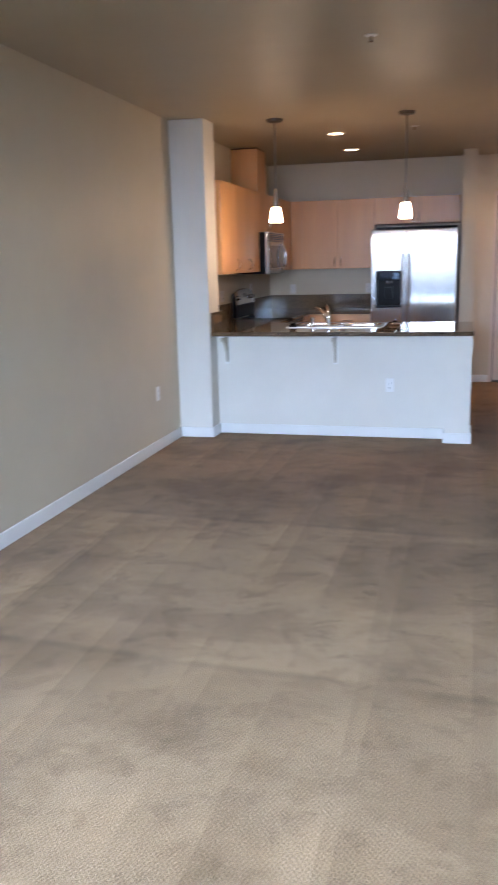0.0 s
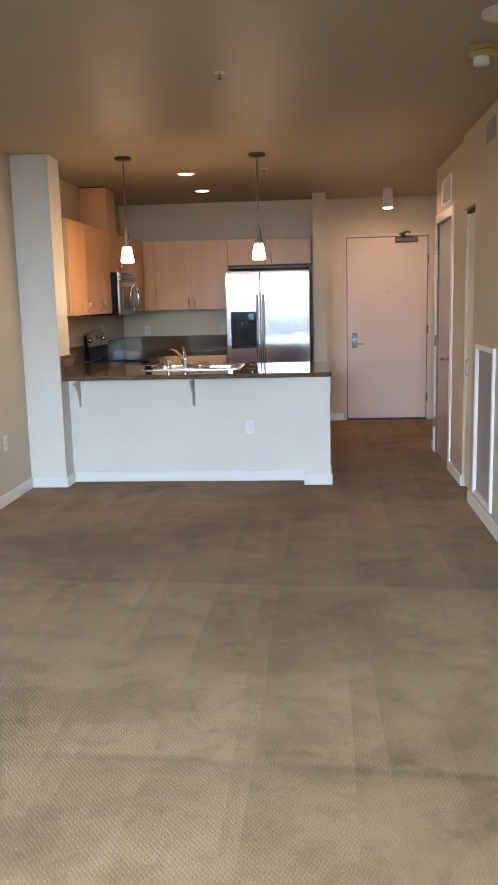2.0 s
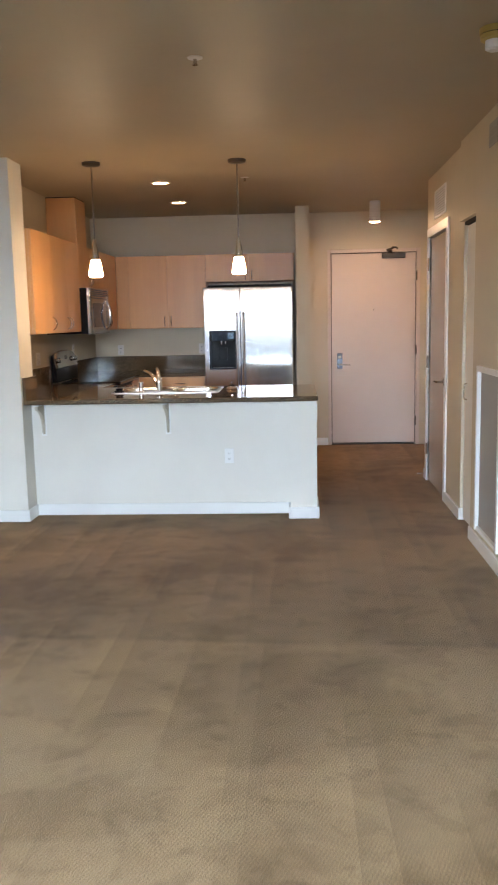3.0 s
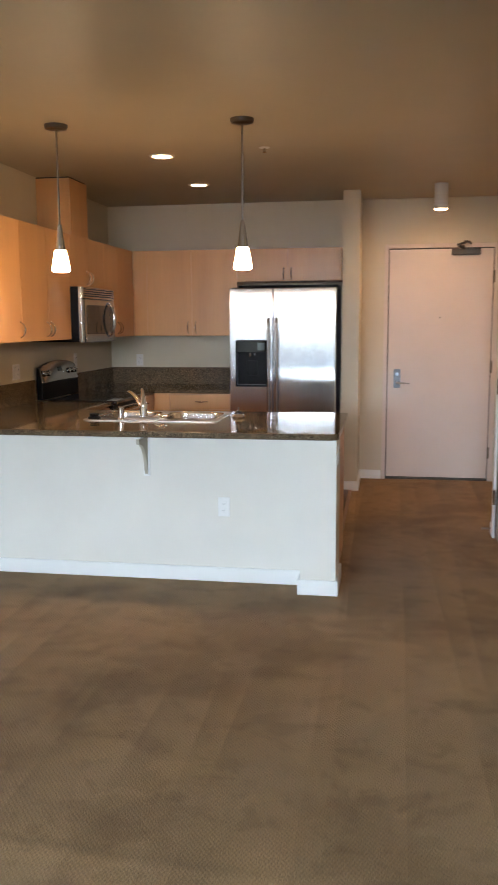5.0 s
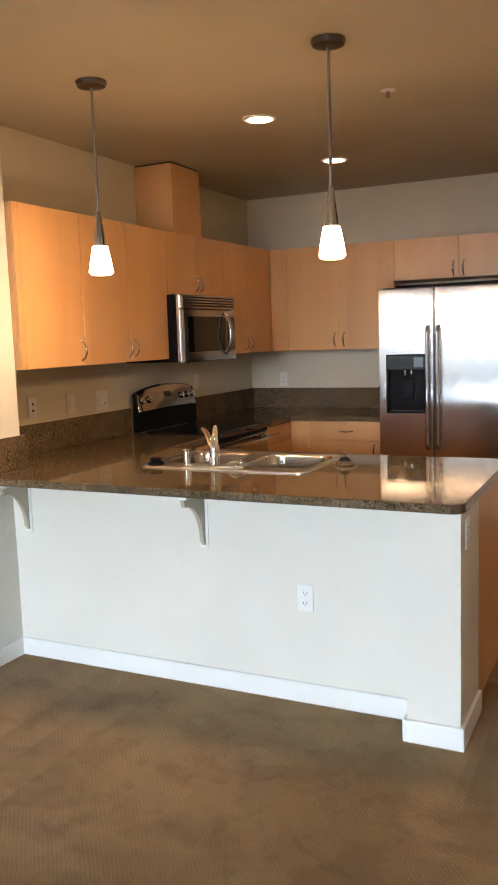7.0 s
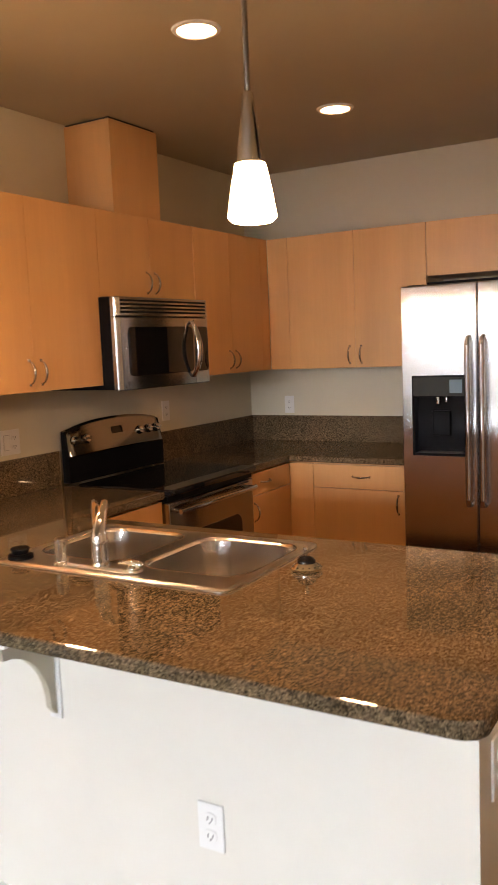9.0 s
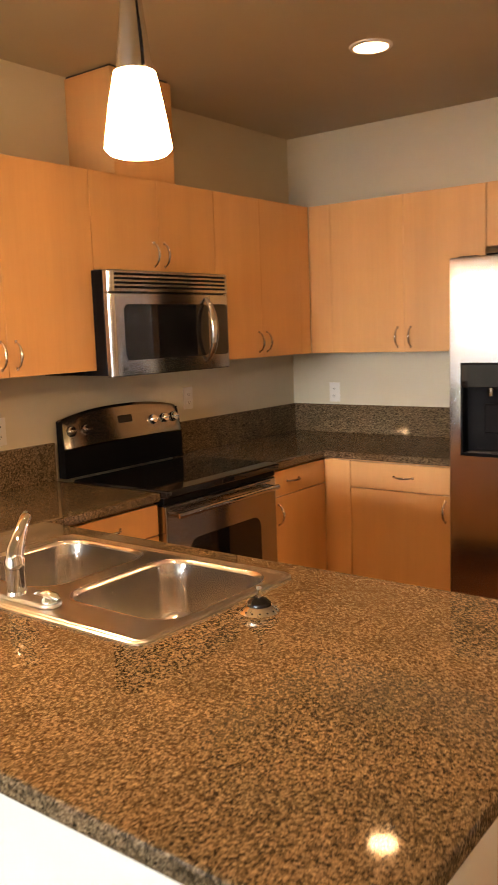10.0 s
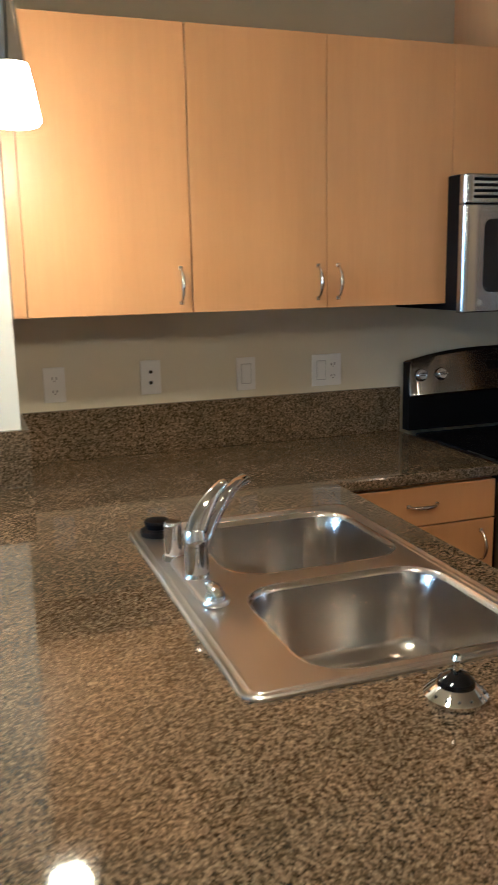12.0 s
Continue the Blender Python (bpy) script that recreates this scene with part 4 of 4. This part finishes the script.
for k in range(n + 1):
    y = RY0 + (RY1 - RY0) * k / n
    s = 2 * k / n - 1
    ztop = 1.182 + 0.042 * (1 - abs(s) ** 2.4)
    rings.append([(-2.055, y, 0.928), (-2.010, y, 0.928), (-2.010, y, 1.050), (-2.037, y, ztop - 0.004), (-2.055, y, ztop - 0.002)])
loft(bm, rings)
part("backguard", bm, BLACK, rng, "black backguard")
bm = bmesh.new()
rings = []
PY0, PY1 = RY0 + 0.002, RY1 - 0.002
for y in sorted({PY0 + (PY1 - PY0) * k / n for k in range(n + 1)} | {e + sign * d for e, sign in ((PY0, 1), (PY1, -1)) for d in (0.002, 0.005, 0.010, 0.016, 0.024)}):
    s = 2 * (y - RY0) / (RY1 - RY0) - 1
    ztop = 1.184 + 0.042 * (1 - abs(s) ** 2.4)
    zb = 1.060 - 0.006 * abs(s) ** 3
    back = max(0.0, 0.026 - min(y - PY0, PY1 - y))
    back = 0.026 - math.sqrt(0.026 ** 2 - back ** 2)
    front_x = max(-2.0345 - back, -2.0465), max(-1.997 - back, -2.0380)
    rings.append([(-2.047, y, zb + 0.01), (front_x[1] - 0.004, y, zb), (front_x[1], y, zb + 0.006), (front_x[0], y, ztop - 0.012), (front_x[0] - 0.005, y, ztop), (-2.052, y, ztop)])
loft(bm, rings)
part("control_panel", bm, STEEL_D, rng, "brushed stainless control panel")
for y in (9.120, 9.205, 9.635, 9.715, 9.785):
    bm = bmesh.new()
    base = Matrix.Translation((-2.015, y, 1.133)) @ Matrix.Rotation(radians(-14), 4, "Y")
    turned_x(bm, 0, 0, 0, [(0.024, 0.0), (0.0235, 0.006), (0.021, 0.012), (0.018, 0.016)], 24)
    box(bm, 0.010, 0.026, -0.0175, 0.0175, -0.005, 0.005, 0.003)
    bmesh.ops.transform(bm, matrix=base, verts=bm.verts[:])
    part("knob", bm, CHROME, rng, "polished metal knob")
bm = bmesh.new()
box(bm, -0.0015, 0.0015, -0.045, 0.045, -0.018, 0.018, 0.001)
bmesh.ops.transform(bm, matrix=Matrix.Translation((-2.0195, 9.452, 1.155)) @ Matrix.Rotation(radians(-14), 4, "Y"), verts=bm.verts[:])
part("display", bm, GLOSS, rng, "dark clock display")
door = part("oven_door", boxes((-1.473, -1.430, RY0 + 0.004, RY1 - 0.004, 0.235, 0.862), bevel=0.006), STEEL_H, rng, "brushed stainless oven door")
bm = bmesh.new()
loft(bm, [[(-1.432, p[0], p[1]) for p in rounded(RY0 + 0.145, RY1 - 0.130, 0.40, 0.700, (0.02, 0.02, 0.05, 0.05), 0)], [(-1.428, p[0], p[1]) for p in rounded(RY0 + 0.147, RY1 - 0.132, 0.402, 0.698, (0.02, 0.02, 0.05, 0.05), 0)]])
part("oven_window", bm, GLOSS, door, "dark oven window")
bm = bmesh.new()
pts = []
for k in range(13):
    s = k / 6 - 1
    pts.append((-1.392 + 0.014 * (1 - s * s), 9.452 + s * 0.345, 0.822 + 0.004 * (1 - s * s)))
tube(bm, pts, 0.0125, 14)
for s in (-1, 1):
    tube(bm, [(-1.430, 9.452 + s * 0.325, 0.822), (-1.388, 9.452 + s * 0.325, 0.822)], 0.011, 10)
part("oven_handle", bm, STEEL_V, door, "long stainless bar handle")
bm = bmesh.new()
for a, b in ((0.03, 0.16), (0.20, 0.24), (0.27, 0.46), (0.50, 0.56), (0.60, 0.72)):
    box(bm, -1.432, -1.4285, RY0 + a, RY0 + b, 0.846, 0.853)
part("vent_slots", bm, DARK, door)
part("rim_strip", boxes((-1.473, -1.435, RY0 + 0.004, RY1 - 0.004, 0.866, 0.894), bevel=0.002), BLACK, rng)
part("drawer", boxes((-1.473, -1.435, RY0 + 0.004, RY1 - 0.004, 0.075, 0.228), bevel=0.005), STEEL_H, rng)

# ---- microwave ----
MY0, MY1, MZ0, MZ1 = 9.040, 9.800, 1.378, 1.808
mw = thing("microwave", "stainless over-the-range microwave with bowed handle", "microwave", (-1.85, 9.42, MZ0))
part("body", boxes((KW + 0.012, -1.676, MY0, MY1, MZ0 + 0.006, MZ1), bevel=0.003), BLACK, mw, "black metal case")


def bowed(y, front=-1.641, bow=0.006):
    s = 2 * (y - MY0) / (MY1 - MY0) - 1
    end = max(0.0, 0.024 - min(y - MY0, MY1 - y))
    return front + bow * (1 - s * s) - (0.024 - math.sqrt(max(0.024 ** 2 - end * end, 0.0)))


def bowed_panel(y0, y1, z0, z1, depth=0.0, thick=0.02, n=12, r=0.0, lift=0.0):
    """A front panel that follows the bow of the microwave."""
    bm = bmesh.new()
    rings = []
    near = (0.0005, 0.0015, 0.003, 0.006, 0.010, 0.016, 0.023)
    for y in sorted({y0 + (y1 - y0) * k / n for k in range(n + 1)} | {y0 + d for d in near} | {y1 - d for d in near}):
        x = bowed(y) + depth
        e = 0.004
        way = min(1.0, min(y - y0, y1 - y) / r) if r else 1.0
        cut = r * (1 - math.sqrt(max(0.0, 1 - (1 - way) ** 2)))
        rings.append([(x - thick, y, z0 + cut), (x - e, y, z0 + cut), (x, y, z0 + cut + e), (x, y, z1 - cut - e), (x - e, y, z1 - cut), (x - thick, y, z1 - cut)])
    loft(bm, rings)
    return bm


part("vent_strip", bowed_panel(MY0 + 0.001, MY1, 1.718, MZ1 - 0.001), STEEL_H, mw, "brushed stainless vent strip")
for i in range(4):
    z = 1.732 + i * 0.0175
    part("vent_slot", bowed_panel(MY0 + 0.03, MY1 - 0.035, z, z + 0.0115, 0.0030, 0.02), BLACK, mw)
mdoor = part("door", bowed_panel(MY0 + 0.001, MY1 - 0.150, MZ0, 1.715), STEEL_H, mw, "brushed stainless door")
part("window", bowed_panel(MY0 + 0.072, MY1 - 0.162, 1.440, 1.672, 0.0022, 0.02, 30, 0.025), GLOSS, mdoor, "dark glass window")
ctrl = part("control_column", bowed_panel(MY1 - 0.147, MY1, MZ0, 1.715), STEEL_H, mw)
part("keypad", bowed_panel(MY1 - 0.140, MY1 - 0.020, 1.440, 1.672, 0.0022, 0.02, 24, 0.018), GLOSS, ctrl, "black keypad")
bm = bmesh.new()
pts, radii = [], []
for k in range(15):
    s = k / 7 - 1
    pts.append((bowed(9.62) + 0.003 + 0.048 * math.cos(s * math.pi / 2) ** 0.7, 9.622, 1.556 + s * 0.140))
    radii.append(0.011 + 0.006 * (1 - s * s))
tube(bm, pts, radii, 14, 0.6)
part("handle", bm, STEEL_V, mdoor, "bowed polished handle")
bm = bmesh.new()
turned_x(bm, bowed(9.10) - 0.001, 9.10, 1.409, [(0.011, 0.0), (0.011, 0.0025)], 18)
part("badge", bm, CHROME, mdoor, "round metal badge")

# ---- refrigerator ----
FX0, FX1, FS = -0.716, 0.230, -0.325
fr = thing("refrigerator", "side-by-side stainless refrigerator with ice dispenser", "refrigerator", (-0.243, 10.6, 0))
part("body", boxes((FX0 + 0.004, FX1 - 0.004, 10.25, KN - 0.02, 0.03, 1.810), bevel=0.004), BLACK, fr, "black textured case")
part("grille", boxes((FX0 + 0.01, FX1 - 0.01, 10.21, 10.25, 0.02, 0.095), bevel=0.003), BLACK, fr)
for x in (FX0 + 0.03, FX1 - 0.12):
    part("hinge_cover", boxes((x, x + 0.09, 10.21, 10.30, 1.811, 1.832), bevel=0.004), BLACK, fr)


def fridge_door(x0, x1, hole=None):
    """A gently bowed door skin; hole: x0 x1 z0 z1 of the dispenser's niche."""
    bm = bmesh.new()
    z0, z1 = 0.10, 1.826
    xs = sorted({x0, x0 + 0.006, x0 + 0.016, *(x0 + (x1 - x0) * k / 8 for k in range(1, 8)), x1 - 0.016, x1 - 0.006, x1, *(hole[:2] if hole else ())})
    zs = sorted({z0, z0 + 0.006, z0 + 0.02, *(z0 + (z1 - z0) * k / 6 for k in range(1, 6)), z1 - 0.02, z1 - 0.006, z1, *(hole[2:] if hole else ())})

    def depth(x, z):
        dx, dz = min(x - x0, x1 - x), min(z - z0, z1 - z)
        e = 0.010
        y = 10.18
        for d in (dx, dz):
            if d < e:
                y += e - math.sqrt(max(e * e - (e - d) ** 2, 0))
        return y

    grid = {(i, j): bm.verts.new((x, depth(x, z), z)) for i, x in enumerate(xs) for j, z in enumerate(zs)}
    for i in range(len(xs) - 1):
        for j in range(len(zs) - 1):
            cx, cz = (xs[i] + xs[i + 1]) / 2, (zs[j] + zs[j + 1]) / 2
            if hole and hole[0] < cx < hole[1] and hole[2] < cz < hole[3]:
                continue
            bm.faces.new([grid[k] for k in ((i, j), (i + 1, j), (i + 1, j + 1), (i, j + 1))])
    edges = [e for e in bm.edges if e.is_boundary]
    made = bmesh.ops.extrude_edge_only(bm, edges=edges)["geom"]
    for v in made:
        if isinstance(v, bmesh.types.BMVert):
            v.co.y = 10.24
    return bm


DX0, DX1, DZ0, DZ1 = -0.660, -0.378, 0.960, 1.372
left = part("freezer_door", fridge_door(FX0, FS - 0.002, (DX0, DX1, DZ0, DZ1)), STEEL_DOOR, fr, "brushed stainless door")
right = part("fridge_door", fridge_door(FS + 0.002, FX1), STEEL_DOOR, fr, "brushed stainless door")
for dr, x in ((left, FS - 0.035), (right, FS + 0.035)):
    bm = bmesh.new()
    tube(bm, [(x, 10.18, 0.715), (x, 10.135, 0.722), (x, 10.126, 0.75), (x, 10.124, 1.10), (x, 10.126, 1.52), (x, 10.135, 1.552), (x, 10.18, 1.560)], [0.012, 0.0125, 0.013, 0.013, 0.013, 0.0125, 0.012], 14)
    part("handle", bm, STEEL_V, dr, "long stainless bar handle")
# black block stands in for shade between refrigerator and wall cabinet
part("gap_shade_block", boxes((FX0 + 0.006, FX1 - 0.006, 10.60, KN - 0.03, 1.811, 1.868), bevel=0.003), BLACK, fr)
DISP = Mat("dull_black_plastic", (0.004, 0.004, 0.005), 0.3, 0, 0.08).m
part("dispenser_panel", boxes((DX0 + 0.008, DX1 - 0.008, 10.1718, 10.1745, 1.266, DZ1 - 0.008), bevel=0.001), GLOSS, left, "glossy black control panel")
disp = part("dispenser", boxes((DX0, DX0 + 0.012, 10.176, 10.24, DZ0, DZ1), (DX1 - 0.012, DX1, 10.176, 10.24, DZ0, DZ1), (DX0 + 0.012, DX1 - 0.012, 10.176, 10.24, DZ0, DZ0 + 0.014), (DX0 + 0.012, DX1 - 0.012, 10.173, 10.24, 1.262, DZ1), bevel=0.002), DISP, left, "black dispenser surround")
part("niche", boxes((DX0 + 0.012, DX1 - 0.012, 10.23, 10.24, DZ0 + 0.014, 1.262)), DISP, left)
part("paddle", boxes((-0.565, -0.470, 10.21, 10.23, 1.06, 1.19), bevel=0.006), DISP, left)
# blue metal tone carries the window's reflection on this black glass
part("dispenser_screen", boxes((-0.462, -0.398, 10.1705, 10.1717, 1.282, 1.350), bevel=0.0004), Mat("display_blue_reflection", (0.16, 0.20, 0.23), 0.06, 1.0, 0.5).m, left, "black glass display with the window reflection in its blue tone")
bm = bmesh.new()
turned(bm, -0.535, 10.212, [(0.011, 1.225), (0.013, 1.245), (0.013, 1.261)], 14)
part("nozzle", bm, CHROME, left)
bm = bmesh.new()
turned(bm, -0.490, 10.212, [(0.006, 1.235), (0.007, 1.261)], 12)
part("nozzle", bm, CHROME, left)
part("drip_tray", boxes((DX0 + 0.03, DX1 - 0.03, 10.185, 10.229, DZ0 + 0.0145, DZ0 + 0.020), bevel=0.001), CLOSER, left)
bm = bmesh.new()
turned(bm, 0.18, 0.0, [(0.006, 0.0), (0.005, 0.003)], 12)
bmesh.ops.transform(bm, matrix=Matrix.Translation((-0.05, 10.1795, 1.17)) @ Matrix.Rotation(radians(90), 4, "X"), verts=bm.verts[:])
part("badge", bm, CHROME, right)


# ---- switches and sockets ----
def plate(label, at, kind, way="x", category="outlet", width=0.070, shade=None):
    """A wall plate. way: the axis that it faces ('x', '-x' or '-y')."""
    m = Matrix.Translation(at) @ {"x": Matrix.Rotation(radians(90), 4, "Z"), "-x": Matrix.Rotation(radians(-90), 4, "Z"), "-y": Matrix.Identity(4)}[way]
    ob = thing("wall_plate", label, category, at)

    def put(name, bm, material):
        bmesh.ops.transform(bm, matrix=m, verts=bm.verts[:])
        return part(name, bm, material, ob)

    put("plate", boxes((-width / 2, width / 2, -0.0065, -0.0005, -0.0575, 0.0575), bevel=0.002), shade or PLASTIC)
    cols = [0.0] if width < 0.1 else [-0.023, 0.023]
    for c, what in zip(cols, kind):
        if what == "o":
            for z in (-0.021, 0.021):
                bm = bmesh.new()
                loft(bm, [[(p[0], y, p[1]) for p in rounded(c - 0.0165, c + 0.0165, z - 0.0145, z + 0.0145, 0.011, 0, 4)] for y in (-0.0062, -0.009)])
                put("socket", bm, shade or PLASTIC)
                put("slots", boxes((c - 0.0075, c - 0.0052, -0.0098, -0.0088, z - 0.004, z + 0.005), (c + 0.0052, c + 0.0075, -0.0098, -0.0088, z - 0.004, z + 0.005), (c - 0.002, c + 0.002, -0.0098, -0.0088, z - 0.0105, z - 0.0065)), DARK)
        elif what == "s":
            put("rocker_gap", boxes((c - 0.0185, c + 0.0185, -0.0072, -0.006, -0.0355, 0.0355)), GREY)
            put("rocker", boxes((c - 0.0165, c + 0.0165, -0.0095, -0.006, -0.033, 0.033), bevel=0.0015), shade or PLASTIC)
        else:
            for z in (-0.018, 0.018):
                bm = bmesh.new()
                loft(bm, [circle((c, -0.006, z), 0.0065, 14, "y"), circle((c, -0.010, z), 0.006, 14, "y")])
                put("jack", bm, DARK)
    return ob


plate("white duplex outlet above the granite splashback", (KW, 7.794, 1.173), "o")
plate("white cable jack plate above the granite splashback", (KW, 8.114, 1.179), "j", category="jack plate")
plate("white rocker switch above the granite splashback", (KW, 8.455, 1.171), "s", category="switch")
plate("white double plate with switch and outlet", (KW, 8.766, 1.167), "so", category="switch", width=0.116)
plate("white duplex outlet behind the range", (KW, 9.977, 1.205), "o")
plate("white duplex outlet on the back kitchen wall", (-1.788, KN, 1.16), "o", "-y")
plate("white duplex outlet beside the refrigerator", (-0.832, KN, 1.161), "o", "-y")
plate("white duplex outlet low on the peninsula wall", (-0.262, 7.585, 0.454), "o", "-y", shade=TRIM)
plate("white duplex outlet at the end of the peninsula", (0.405, 7.524, 0.793), "o", "x", shade=TRIM)
plate("white duplex outlet low on the living room wall", (LW, 6.84, 0.468), "o", "x", shade=TRIM)

# ---- door stop ----
ds = thing("door_stop", "small brass spring door stop on the baseboard", "door stop", (HE - B, 8.935, 0.045))
bm = bmesh.new()
tube(bm, [(HE - B, 8.935, 0.045), (HE - B - 0.045, 8.935, 0.043)], 0.006)
tube(bm, [(HE - B - 0.045, 8.935, 0.043), (HE - B - 0.060, 8.935, 0.043)], 0.009)
part("spring", bm, BRONZE, ds)

# ---- kitchen floor ----
kf = structure("kitchen_floor", boxes((-1.50, 0.345, 8.30, KN - 0.001, 0.0, 0.004)), DARK, "dark cherry plank floor of the kitchen", "floor")
structure("trim_threshold", boxes((0.350, 0.376, 8.465, 10.36, 0.0, 0.012), bevel=0.003), maple_mat("brown_transition_strip", (0.22, 0.11, 0.055), "y"), "brown wooden strip between carpet and planks", "trim")
shared = {}
row = 0
x = -1.495
while x < 0.34:
    w = min(0.0825, 0.348 - x)
    y = 8.40 - (row % 3) * 0.27
    while y < 10.7:
        y1 = min(y + 0.82, KN - 0.004)
        a = max(y, 8.40)
        if y1 - a > 0.05:
            key = (round(w, 3), round(y1 - a, 3))
            if key not in shared:
                bm = boxes((0, w - 0.0012, 0, y1 - a - 0.0015, 0, 0.006), bevel=0.0008)
                me = bpy.data.meshes.new("plank")
                bm.to_mesh(me)
                bm.free()
                me.materials.append(CHERRY)
                shared[key] = me
            plank = new("plank", shared[key])
            plank.parent = kf
            plank.location = (x, a, 0.004)
        y += 0.82
    x += 0.0825
    row += 1
